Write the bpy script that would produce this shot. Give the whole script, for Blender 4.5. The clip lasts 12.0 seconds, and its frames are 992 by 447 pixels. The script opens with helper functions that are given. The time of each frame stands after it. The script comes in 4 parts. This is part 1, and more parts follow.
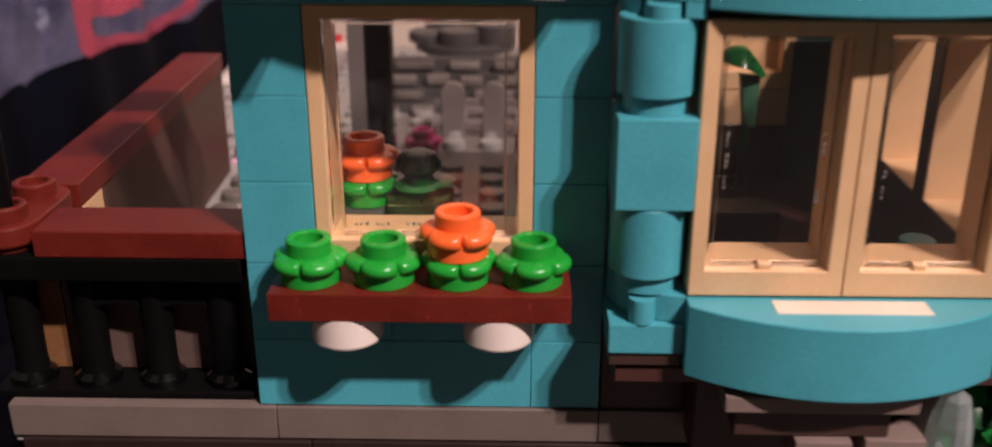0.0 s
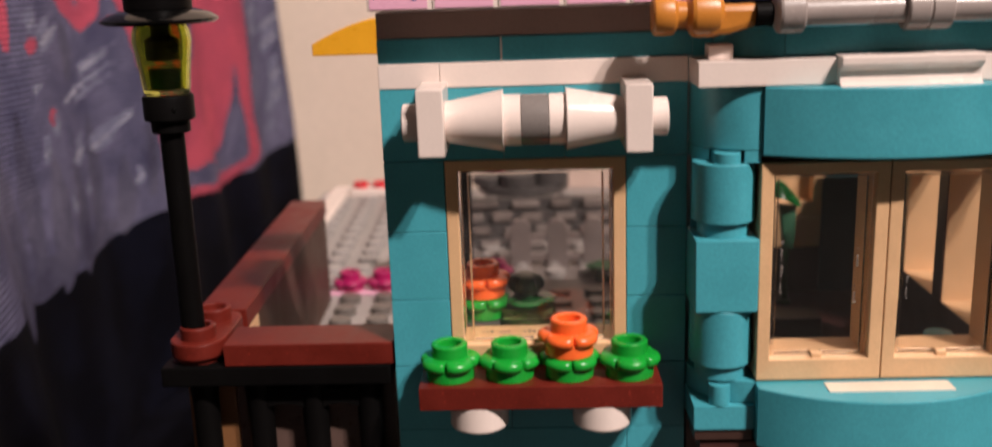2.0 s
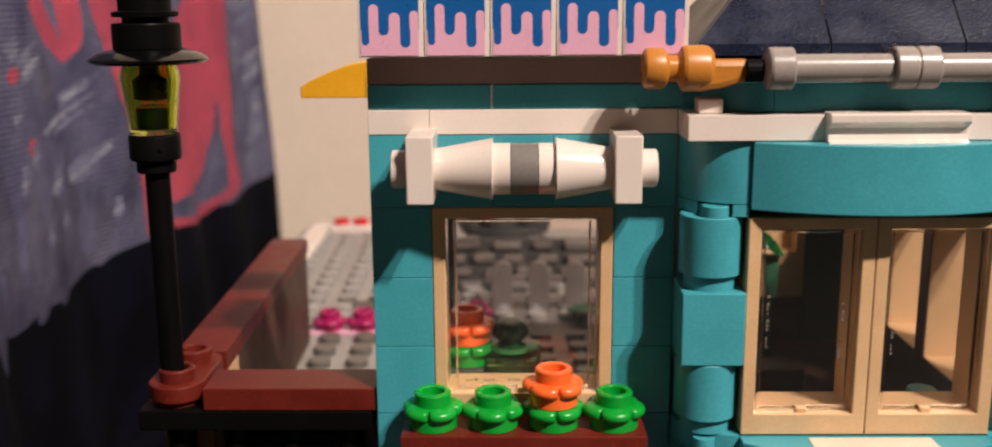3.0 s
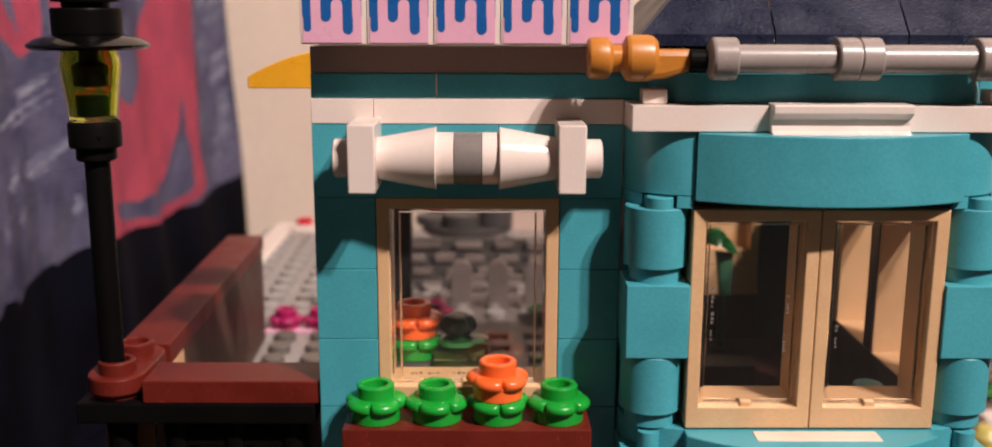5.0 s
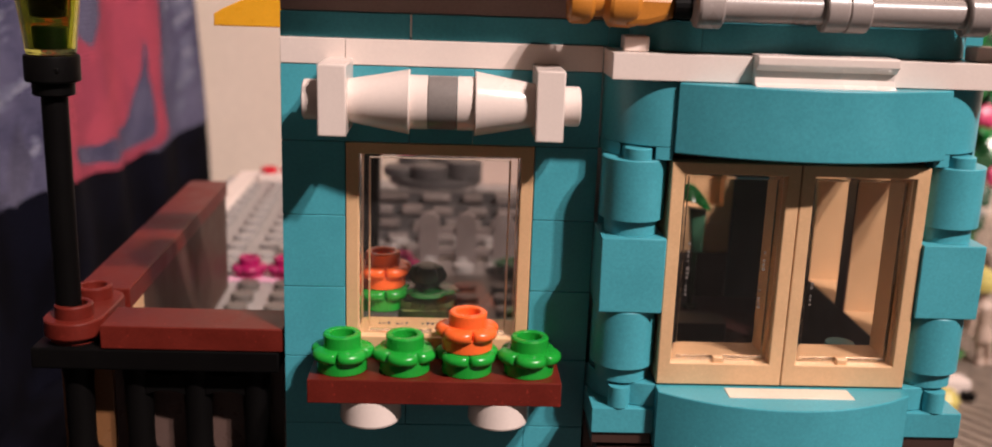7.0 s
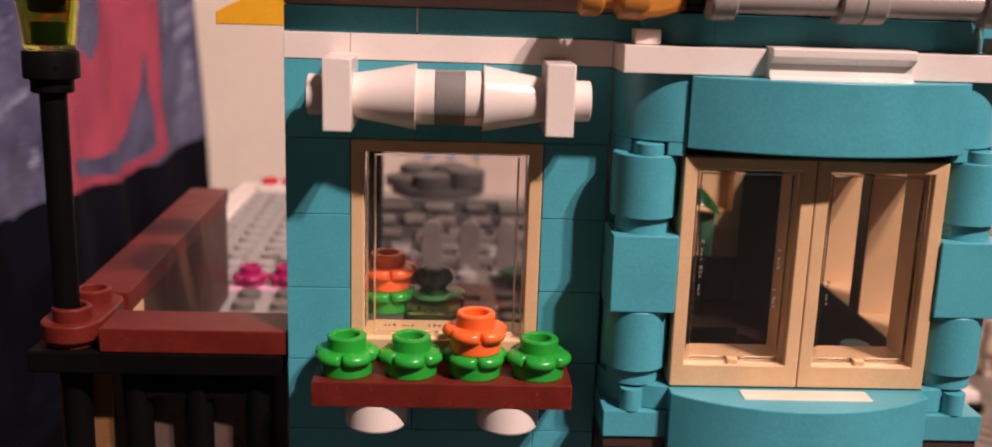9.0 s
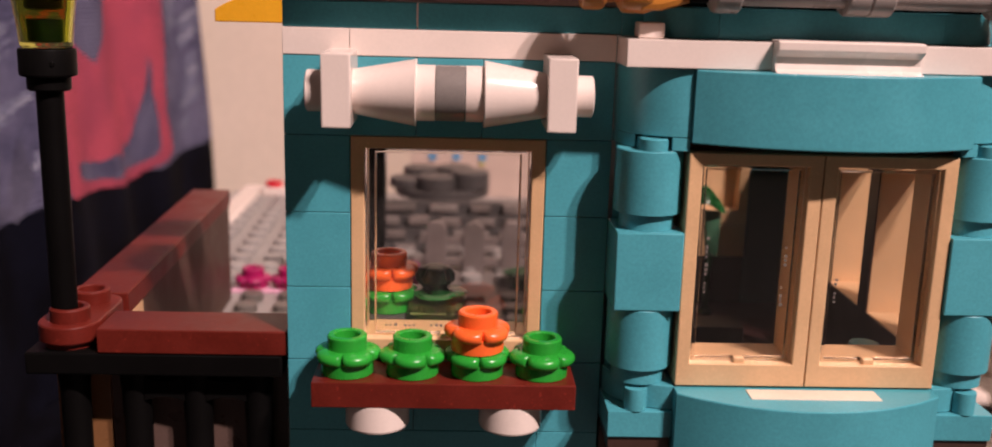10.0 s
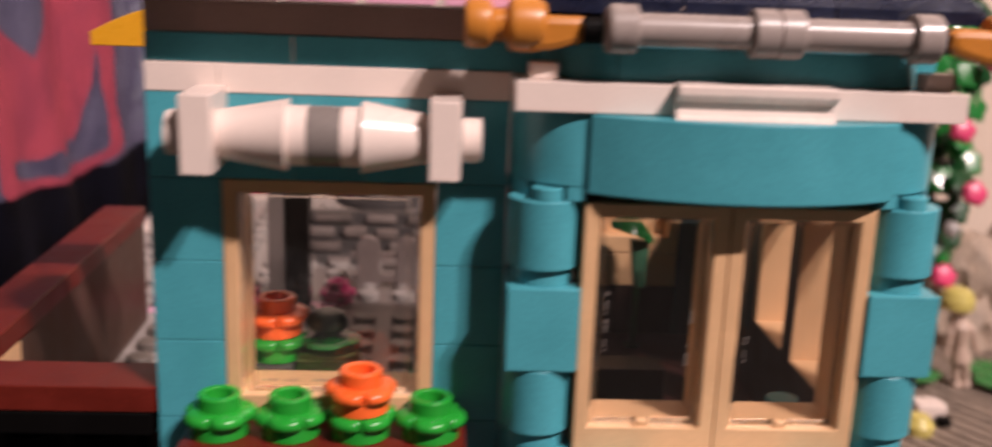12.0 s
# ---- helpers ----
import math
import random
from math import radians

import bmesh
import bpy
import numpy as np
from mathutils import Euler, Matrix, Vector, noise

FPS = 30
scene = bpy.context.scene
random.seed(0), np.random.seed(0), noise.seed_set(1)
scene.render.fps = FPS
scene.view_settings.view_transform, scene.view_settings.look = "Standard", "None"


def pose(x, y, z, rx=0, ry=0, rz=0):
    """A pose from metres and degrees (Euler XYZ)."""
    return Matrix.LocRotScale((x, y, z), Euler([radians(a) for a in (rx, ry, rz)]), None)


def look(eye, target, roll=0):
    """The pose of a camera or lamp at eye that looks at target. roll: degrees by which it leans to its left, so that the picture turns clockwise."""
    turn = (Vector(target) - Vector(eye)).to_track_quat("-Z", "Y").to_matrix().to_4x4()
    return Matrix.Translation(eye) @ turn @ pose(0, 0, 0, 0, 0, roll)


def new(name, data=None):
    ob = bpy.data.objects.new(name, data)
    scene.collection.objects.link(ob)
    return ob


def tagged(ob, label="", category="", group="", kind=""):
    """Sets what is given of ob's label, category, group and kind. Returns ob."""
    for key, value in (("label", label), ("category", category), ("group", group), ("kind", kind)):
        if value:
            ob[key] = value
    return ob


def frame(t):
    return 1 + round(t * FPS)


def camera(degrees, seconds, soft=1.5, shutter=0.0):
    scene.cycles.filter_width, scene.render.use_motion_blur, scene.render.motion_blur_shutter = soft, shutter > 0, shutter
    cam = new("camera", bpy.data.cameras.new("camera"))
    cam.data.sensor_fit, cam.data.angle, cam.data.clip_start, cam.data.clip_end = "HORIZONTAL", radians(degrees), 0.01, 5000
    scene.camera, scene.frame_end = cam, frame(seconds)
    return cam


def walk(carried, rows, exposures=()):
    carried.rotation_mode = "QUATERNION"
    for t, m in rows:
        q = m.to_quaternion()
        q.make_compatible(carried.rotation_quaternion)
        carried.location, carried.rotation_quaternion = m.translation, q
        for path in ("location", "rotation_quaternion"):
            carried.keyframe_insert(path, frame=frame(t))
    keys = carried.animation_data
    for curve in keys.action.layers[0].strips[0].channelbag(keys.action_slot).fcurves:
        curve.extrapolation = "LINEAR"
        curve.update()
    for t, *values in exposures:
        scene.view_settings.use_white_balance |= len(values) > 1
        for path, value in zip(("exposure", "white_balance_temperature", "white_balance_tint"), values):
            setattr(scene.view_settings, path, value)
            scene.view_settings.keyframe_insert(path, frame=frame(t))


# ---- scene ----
# All lengths below are in centimetres, CM turns them into metres.
# Toy bricks: a stud module is 0.8, a plate 0.32, a brick 0.96.
CM = 0.01
cam = camera(51.0, 12.0, soft=1.8, shutter=1.0)
cam.data.dof.use_dof, cam.data.dof.focus_distance, cam.data.dof.aperture_fstop = True, 0.131, 26.0
PATH = [
    (0, (3.011, -10.596, 6.635), (2.973, -8.738, 5.896), 0.03),
    (0.2, (2.926, -11.014, 6.864), (2.907, -9.150, 6.137), -0.17),
    (0.5, (2.643, -11.866, 7.248), (2.598, -9.979, 6.586), -2.52),
    (1, (2.519, -12.774, 7.250), (2.458, -10.867, 6.651), -3.63),
    (1.5, (2.356, -12.999, 7.239), (2.282, -11.077, 6.691), -3.25),
    (2, (1.986, -13.477, 7.320), (1.911, -11.539, 6.833), -1.95),
    (2.5, (1.943, -13.475, 7.417), (1.883, -11.525, 6.977), -1.13),
    (3, (1.848, -13.390, 7.480), (1.819, -11.436, 7.057), -0.44),
    (3.2, (1.895, -13.415, 7.414), (1.880, -11.458, 6.998), -0.16),
    (5, (2.262, -13.308, 7.240), (2.278, -11.350, 6.831), 0.21),
    (5.5, (2.236, -13.196, 7.075), (2.274, -11.249, 6.619), 0.87),
    (6, (2.313, -12.943, 7.031), (2.376, -11.005, 6.543), 1.32),
    (6.5, (2.188, -12.948, 6.973), (2.269, -11.012, 6.477), 1.78),
    (7, (2.163, -12.987, 7.055), (2.248, -11.049, 6.567), 2.01),
    (7.5, (2.151, -13.072, 7.069), (2.237, -11.133, 6.589), 2.03),
    (9.5, (2.053, -12.661, 6.641), (2.136, -10.713, 6.194), 1.72),
    (10, (2.132, -12.598, 6.615), (2.205, -10.649, 6.170), 1.56),
    (10.5, (1.962, -12.424, 6.557), (2.027, -10.477, 6.105), 1.30),
    (11, (2.031, -12.289, 6.482), (2.095, -10.344, 6.022), 1.22),
    (11.5, (2.334, -12.047, 6.602), (2.415, -10.104, 6.137), 1.64),
    (11.8, (2.866, -11.714, 6.802), (2.959, -9.766, 6.358), 1.94),
    (12, (3.268, -11.510, 7.210), (3.373, -9.571, 6.730), 2.15),
]
walk(cam, [(t, look(Vector(eye) * CM, Vector(target) * CM, roll)) for t, eye, target, roll in PATH], exposures=[
    (0.0, -0.09, 6400, 15), (0.5, -0.05, 6600, 28), (1.0, 0.0, 6550, 18), (1.5, 0.0, 6350, 5), (2.5, 0.02, 6440, 10), (3.0, 0.0, 6480, 0), (5.0, 0.0, 6420, 8), (5.5, 0.0, 6400, 8),
    (6.0, 0.0, 6480, 15), (7.0, 0.0, 6420, 11), (7.5, 0.0, 6390, 5), (9.5, 0.0, 6700, 20), (10.5, 0.0, 6680, 19), (11.5, -0.01, 6600, 15), (12.0, -0.06, 6520, 17)])

# ---- world and lamps: a closed room with a warm two-bulb ceiling fitting, to the right and in front of the toy ----
world = bpy.data.worlds.new("room_dark")
scene.world = world
world.use_nodes = True
world.node_tree.nodes["Background"].inputs[0].default_value = (0.02, 0.018, 0.016, 1)
scene.view_settings.exposure = 0.0
# two bulbs of one ceiling fitting, 15 cm apart, high to the right and behind the camera
LAMPS = (Vector((0.790, -0.808, 1.200)), Vector((0.645, -0.808, 1.200)))
for at in LAMPS:
    lamp_data = bpy.data.lights.new("ceiling_lamp", "AREA")
    lamp_data.shape, lamp_data.size = "DISK", 0.055
    lamp_data.energy, lamp_data.color = 20.8, (1.0, 0.83, 0.775)
    lamp = new("ceiling_lamp", lamp_data)
    lamp.matrix_world = look(at, (0.04, 0.0, 0.03))
    tagged(lamp, kind="structure")


# ---- materials ----
def node_mat(name):
    m = bpy.data.materials.new(name)
    m.use_nodes = True
    nt = m.node_tree
    return m, nt, nt.nodes["Principled BSDF"]


def noise_node(nt, scale, detail=3.0, rough=0.55, coord="Object"):
    tc = nt.nodes.new("ShaderNodeTexCoord")
    n = nt.nodes.new("ShaderNodeTexNoise")
    n.inputs["Scale"].default_value, n.inputs["Detail"].default_value, n.inputs["Roughness"].default_value = scale, detail, rough
    nt.links.new(tc.outputs[coord], n.inputs["Vector"])
    return n


def ramp_node(nt, src, lo, hi, a, b):
    r = nt.nodes.new("ShaderNodeMapRange")
    r.inputs[1].default_value, r.inputs[2].default_value, r.inputs[3].default_value, r.inputs[4].default_value = lo, hi, a, b
    nt.links.new(src, r.inputs[0])
    return r.outputs[0]


def math_node(nt, op, a, b):
    n = nt.nodes.new("ShaderNodeMath")
    n.operation = op
    for i, v in enumerate((a, b)):
        if isinstance(v, (int, float)):
            n.inputs[i].default_value = v
        else:
            nt.links.new(v, n.inputs[i])
    return n.outputs[0]


def plastic(name, colour, rough=0.32, grain=0.10, dust=0.06, piece=0.05, bump=0.05, shine=0.5, specks=1.08):
    """Moulded toy-brick plastic: fine speckle, soft dusty patches, a slight change from piece to piece."""
    m, nt, p = node_mat(name)
    fine = noise_node(nt, 2600, 2.0, 0.7)
    broad = noise_node(nt, 160, 3.0, 0.6)
    info = nt.nodes.new("ShaderNodeObjectInfo")
    f = ramp_node(nt, fine.outputs[0], 0.3, 0.7, 1 - grain, 1 + grain)
    b = ramp_node(nt, broad.outputs[0], 0.3, 0.7, 1 - dust, 1 + dust)
    r = ramp_node(nt, info.outputs["Random"], 0, 1, 1 - piece, 1 + piece)
    k = math_node(nt, "MULTIPLY", math_node(nt, "MULTIPLY", f, b), r)
    dots = noise_node(nt, 1700, 1.0, 0.4)
    k = math_node(nt, "MULTIPLY", k, ramp_node(nt, dots.outputs[0], 0.70, 0.76, 1.0, specks))
    mix = nt.nodes.new("ShaderNodeVectorMath")
    mix.operation = "SCALE"
    mix.inputs[0].default_value = colour
    nt.links.new(k, mix.inputs["Scale"])
    nt.links.new(mix.outputs[0], p.inputs["Base Color"])
    nt.links.new(ramp_node(nt, broad.outputs[0], 0.3, 0.75, rough - 0.05, rough + 0.14), p.inputs["Roughness"])
    p.inputs["Specular IOR Level"].default_value = shine
    bp = nt.nodes.new("ShaderNodeBump")
    bp.inputs["Strength"].default_value, bp.inputs["Distance"].default_value = bump, 0.0002
    nt.links.new(fine.outputs[0], bp.inputs["Height"])
    nt.links.new(bp.outputs[0], p.inputs["Normal"])
    return m


def clear(name, colour, rough=0.02, ior=1.49):
    m, nt, p = node_mat(name)
    p.inputs["Base Color"].default_value = (*colour, 1)
    p.inputs["Transmission Weight"].default_value = 1.0
    p.inputs["IOR"].default_value = ior
    p.inputs["Roughness"].default_value = rough
    return m


TEAL = plastic("teal_plastic", (0.060, 0.330, 0.392), 0.34, 0.08)
WHITE = plastic("white_plastic", (0.765, 0.650, 0.585), 0.18, 0.02, 0.02, 0.03, specks=1.0)
CREAM = plastic("cream_plastic", (0.66, 0.58, 0.47), 0.35, 0.04)
TAN = plastic("tan_plastic", (0.655, 0.410, 0.220), 0.33, 0.05)
DARK_TAN = plastic("dark_tan_plastic", (0.150, 0.113, 0.098), 0.4, 0.06)
# split from DARK_TAN and lightened to make up for weak fill under the sign
LIFTED_TAN = plastic("lifted_sign_plate_plastic", (0.27, 0.185, 0.160), 0.4, 0.06)
BROWN = plastic("reddish_brown_plastic", (0.115, 0.0135, 0.0085), 0.34, 0.10, 0.20, shine=0.25, specks=1.7)
DARK_BROWN = plastic("dark_brown_plastic", (0.05, 0.024, 0.018), 0.4, 0.1)
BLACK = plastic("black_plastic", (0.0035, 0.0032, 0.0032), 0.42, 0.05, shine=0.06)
MID_GREEN = plastic("mid_green_plastic", (0.012, 0.17, 0.030), 0.2, 0.04)
GLOSS_BLACK = plastic("glossy_black_plastic", (0.002, 0.002, 0.002), 0.10, 0.03, 0.03, 0.0, 0.02)
GREEN = plastic("bright_green_plastic", (0.012, 0.30, 0.030), 0.22, 0.04)
DARK_GREEN = plastic("dark_green_plastic", (0.006, 0.055, 0.014), 0.3, 0.06)
ORANGE = plastic("orange_plastic", (0.84, 0.135, 0.026), 0.25, 0.04)
GOLD = plastic("golden_yellow_plastic", (0.80, 0.38, 0.02), 0.3, 0.04)
BAND = plastic("warm_grey_plastic", (0.205, 0.182, 0.168), 0.2, 0.05)
AMBER = plastic("amber_yellow_plastic", (0.52, 0.195, 0.028), 0.30, 0.05)
GREY = plastic("light_grey_plastic", (0.31, 0.285, 0.27), 0.35, 0.06, 0.15)
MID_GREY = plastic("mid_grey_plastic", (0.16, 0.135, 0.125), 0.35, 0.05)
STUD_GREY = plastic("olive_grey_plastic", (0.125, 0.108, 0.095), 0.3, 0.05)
DARK_GREY = plastic("dark_grey_plastic", (0.062, 0.056, 0.055), 0.4, 0.08)
MAGENTA = plastic("magenta_plastic", (0.32, 0.008, 0.085), 0.3, 0.05)
HOT_PINK = plastic("hot_pink_plastic", (0.68, 0.055, 0.16), 0.35, 0.04)
PINK = plastic("pink_plastic", (0.76, 0.40, 0.53), 0.3, 0.02, 0.02, 0.0)
RED = plastic("red_plastic", (0.60, 0.015, 0.03), 0.3, 0.05)
NAVY = plastic("navy_plastic", (0.010, 0.014, 0.035), 0.28, 0.6, 0.2, 0.1, 0.35)
BLUE_INK = plastic("blue_print", (0.012, 0.10, 0.33), 0.28, 0.03, 0.02, 0.0)
DEEP_GREEN = plastic("blackish_green_plastic", (0.003, 0.024, 0.009), 0.3, 0.04)
OLIVE = plastic("dark_olive_plastic", (0.030, 0.026, 0.006), 0.3, 0.05)
LEAF_GREEN = plastic("leaf_green_plastic", (0.008, 0.105, 0.022), 0.2, 0.05)
SEA_GREEN = plastic("sea_green_plastic", (0.045, 0.15, 0.085), 0.35)
FENCE_GREY = plastic("dull_grey_plastic", (0.155, 0.125, 0.117), 0.4, 0.06, 0.12)
SUPPORT_TAN = plastic("pinkish_tan_plastic", (0.20, 0.145, 0.125), 0.4, 0.06)
FLOOR_BROWN = plastic("dark_reddish_floor_plastic", (0.062, 0.022, 0.019), 0.35, 0.1)
BACK_TAN = plastic("brownish_tan_plastic", (0.20, 0.092, 0.038), 0.3, 0.06)
BACK_ROSE = plastic("pinkish_brown_plastic", (0.105, 0.066, 0.055), 0.3, 0.06)
# near-black brown, also put in for deep shade on the bay's back wall
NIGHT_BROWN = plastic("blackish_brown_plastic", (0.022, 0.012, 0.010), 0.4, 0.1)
# TEAL darkened to paint shade on the bay's inner walls
SHADE_TEAL = plastic("shade_teal_plastic", (0.007, 0.050, 0.058), 0.4, 0.1)
BLUE = plastic("blue_plastic", (0.015, 0.07, 0.50), 0.3, 0.04)
SKY_BLUE = plastic("sky_blue_plastic", (0.13, 0.33, 0.55), 0.3, 0.04)
PALE = plastic("pale_pinkish_plastic", (0.62, 0.47, 0.40), 0.4, 0.04)
YELLOW = plastic("yellow_plastic", (0.55, 0.47, 0.13), 0.3, 0.04)
SKIN = plastic("flesh_plastic", (0.50, 0.375, 0.30), 0.4, 0.04)
SILVER = plastic("silver_grey_plastic", (0.31, 0.262, 0.240), 0.26, 0.04)
PANEL = plastic("brown_grey_panel", (0.082, 0.047, 0.036), 0.40, 0.04, 0.12, shine=0.10)
ROUGH_STONE = plastic("mottled_grey_stone", (0.135, 0.108, 0.098), 0.6, 0.2, 0.45, 0.35)
SANDSTONE = plastic("sandy_brown_stone", (0.36, 0.28, 0.215), 0.7, 0.2, 0.3)
STONE = plastic("brown_grey_stone", (0.24, 0.19, 0.15), 0.7, 0.2, 0.3)
def thin_pane(name, colour, dust=0.0):
    """A thin flat pane: clear straight through, with a mirror gloss that follows Fresnel and a streaky film of dust and
    painted haze.
    """
    m, nt, p = node_mat(name)
    nt.nodes.remove(p)
    out = nt.nodes["Material Output"]
    see, gloss, mix, fr = (nt.nodes.new("ShaderNode" + k) for k in ("BsdfTransparent", "BsdfGlossy", "MixShader", "Fresnel"))
    see.inputs[0].default_value = (*colour, 1)
    gloss.inputs["Roughness"].default_value = 0.03
    fr.inputs["IOR"].default_value = 1.5
    nt.links.new(fr.outputs[0], mix.inputs[0])
    nt.links.new(see.outputs[0], mix.inputs[1])
    nt.links.new(gloss.outputs[0], mix.inputs[2])
    if dust:
        film, haze, streak, ramp, tc, mp = (nt.nodes.new("ShaderNode" + k) for k in ("MixShader", "BsdfDiffuse", "TexNoise", "MapRange", "TexCoord", "Mapping"))
        mp.inputs["Scale"].default_value = (900, 900, 260)
        mp.inputs["Rotation"].default_value = (0, 0.35, 0)
        streak.inputs["Scale"].default_value = 1.0
        streak.inputs["Detail"].default_value = 5.0
        ramp.inputs["From Min"].default_value = 0.36
        ramp.inputs["From Max"].default_value = 0.70
        ramp.inputs["To Min"].default_value = dust * 0.35
        ramp.inputs["To Max"].default_value = dust * 2.2
        haze.inputs[0].default_value = (0.75, 0.72, 0.70, 1)
        nt.links.new(tc.outputs["Object"], mp.inputs[0])
        nt.links.new(mp.outputs[0], streak.inputs[0])
        nt.links.new(streak.outputs[0], ramp.inputs[0])
        nt.links.new(ramp.outputs[0], film.inputs[0])
        nt.links.new(mix.outputs[0], film.inputs[1])
        nt.links.new(haze.outputs[0], film.inputs[2])
        mix = film
    nt.links.new(mix.outputs[0], out.inputs[0])
    return m


# bay panes: tinted darker than the front one to dim the room behind
PANE = thin_pane("thin_dimmed_pane", (0.89, 0.885, 0.875), 0.0012)
# the front pane's film is partly dust, partly haze painted over the view
DUST_HAZE_PANE = thin_pane("dust_haze_pane", (0.95, 0.94, 0.93), 0.006)
GLASS = clear("clear_glass", (0.94, 0.93, 0.92), 0.02)
LAMP_GLASS = clear("yellow_green_glass", (0.60, 0.66, 0.17), 0.03, 1.25)
GREEN_CLEAR = clear("clear_green_plastic", (0.36, 0.52, 0.22), 0.12, 1.3)
ICE = clear("clear_plastic", (0.80, 0.90, 0.88), 0.16, 1.35)
ICE.node_tree.nodes["Principled BSDF"].inputs["Transmission Weight"].default_value = 0.85


def wall_paint(name, colour):
    m, nt, p = node_mat(name)
    a = noise_node(nt, 9, 4.0)
    b = noise_node(nt, 420, 3.0)
    k = math_node(nt, "MULTIPLY", ramp_node(nt, a.outputs[0], 0.3, 0.7, 0.93, 1.05), ramp_node(nt, b.outputs[0], 0.3, 0.7, 0.96, 1.04))
    mix = nt.nodes.new("ShaderNodeVectorMath")
    mix.operation = "SCALE"
    mix.inputs[0].default_value = colour
    nt.links.new(k, mix.inputs["Scale"])
    nt.links.new(mix.outputs[0], p.inputs["Base Color"])
    p.inputs["Roughness"].default_value = 0.8
    bp = nt.nodes.new("ShaderNodeBump")
    bp.inputs["Strength"].default_value, bp.inputs["Distance"].default_value = 0.25, 0.001
    nt.links.new(b.outputs[0], bp.inputs["Height"])
    nt.links.new(bp.outputs[0], p.inputs["Normal"])
    return m


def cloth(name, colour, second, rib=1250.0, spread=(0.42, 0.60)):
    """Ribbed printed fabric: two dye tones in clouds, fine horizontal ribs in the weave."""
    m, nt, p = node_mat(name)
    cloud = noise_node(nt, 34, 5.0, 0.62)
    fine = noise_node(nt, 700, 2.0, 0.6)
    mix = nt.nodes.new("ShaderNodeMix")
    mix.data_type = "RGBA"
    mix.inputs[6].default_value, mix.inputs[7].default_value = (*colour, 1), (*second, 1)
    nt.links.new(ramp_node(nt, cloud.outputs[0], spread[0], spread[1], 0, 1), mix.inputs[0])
    tc = nt.nodes.new("ShaderNodeTexCoord")
    wave = nt.nodes.new("ShaderNodeTexWave")
    wave.bands_direction = "Z"
    wave.inputs["Scale"].default_value, wave.inputs["Distortion"].default_value, wave.inputs["Detail Scale"].default_value = rib / 6.28, 0.5, 2.0
    nt.links.new(tc.outputs["Object"], wave.inputs["Vector"])
    k = math_node(nt, "MULTIPLY", ramp_node(nt, wave.outputs[1], 0, 1, 0.30, 1.38), ramp_node(nt, fine.outputs[0], 0.3, 0.7, 0.85, 1.15))
    sc = nt.nodes.new("ShaderNodeVectorMath")
    sc.operation = "SCALE"
    nt.links.new(mix.outputs[2], sc.inputs[0])
    nt.links.new(k, sc.inputs["Scale"])
    nt.links.new(sc.outputs[0], p.inputs["Base Color"])
    p.inputs["Roughness"].default_value = 0.9
    p.inputs["Specular IOR Level"].default_value = 0.06
    bp = nt.nodes.new("ShaderNodeBump")
    bp.inputs["Strength"].default_value, bp.inputs["Distance"].default_value = 0.25, 0.0003
    nt.links.new(wave.outputs[1], bp.inputs["Height"])
    nt.links.new(bp.outputs[0], p.inputs["Normal"])
    return m


WALL_PAINT = wall_paint("beige_wall_paint", (0.80, 0.655, 0.53))
# tones of unseen surfaces, chosen for the fill light they return
DIM_PAINT = wall_paint("low_fill_wall_paint", (0.085, 0.077, 0.07))
SOUTH_PAINT = wall_paint("fill_wall_paint", (0.22, 0.187, 0.165))
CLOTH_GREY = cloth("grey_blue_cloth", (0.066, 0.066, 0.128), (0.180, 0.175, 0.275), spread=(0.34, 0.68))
CLOTH_STREAK_SHADE = cloth("streak_and_shade_cloth", (0.058, 0.056, 0.10), (0.15, 0.145, 0.215), spread=(0.36, 0.66))
CLOTH_NAVY = cloth("navy_cloth", (0.0022, 0.0022, 0.005), (0.0045, 0.005, 0.012))
CLOTH_RED = cloth("coral_red_cloth", (0.54, 0.094, 0.145), (0.40, 0.075, 0.125))
CLOTH_LILAC = cloth("mid_lilac_cloth", (0.21, 0.215, 0.32), (0.17, 0.175, 0.27))
CLOTH_WHITE = cloth("pale_lilac_cloth", (0.36, 0.37, 0.47), (0.22, 0.23, 0.32))
WOOD = plastic("brown_table_wood", (0.024, 0.018, 0.014), 0.6, 0.12, 0.25)


# ---- mesh helpers (centimetres) ----
def box(bm, x0, x1, y0, y1, z0, z1, bevel=0.018, m=None):
    """A block with softened edges, added to bm."""
    r = bmesh.ops.create_cube(bm, size=1.0)
    vs = r["verts"]
    for v in vs:
        v.co = Vector((x0 + (v.co.x + 0.5) * (x1 - x0), y0 + (v.co.y + 0.5) * (y1 - y0), z0 + (v.co.z + 0.5) * (z1 - z0)))
    if m is not None:
        bmesh.ops.transform(bm, matrix=m, verts=vs)
    if bevel:
        es = list({e for v in vs for e in v.link_edges})
        bmesh.ops.bevel(bm, geom=es, offset=bevel, segments=2, profile=0.5, affect="EDGES")
    return bm


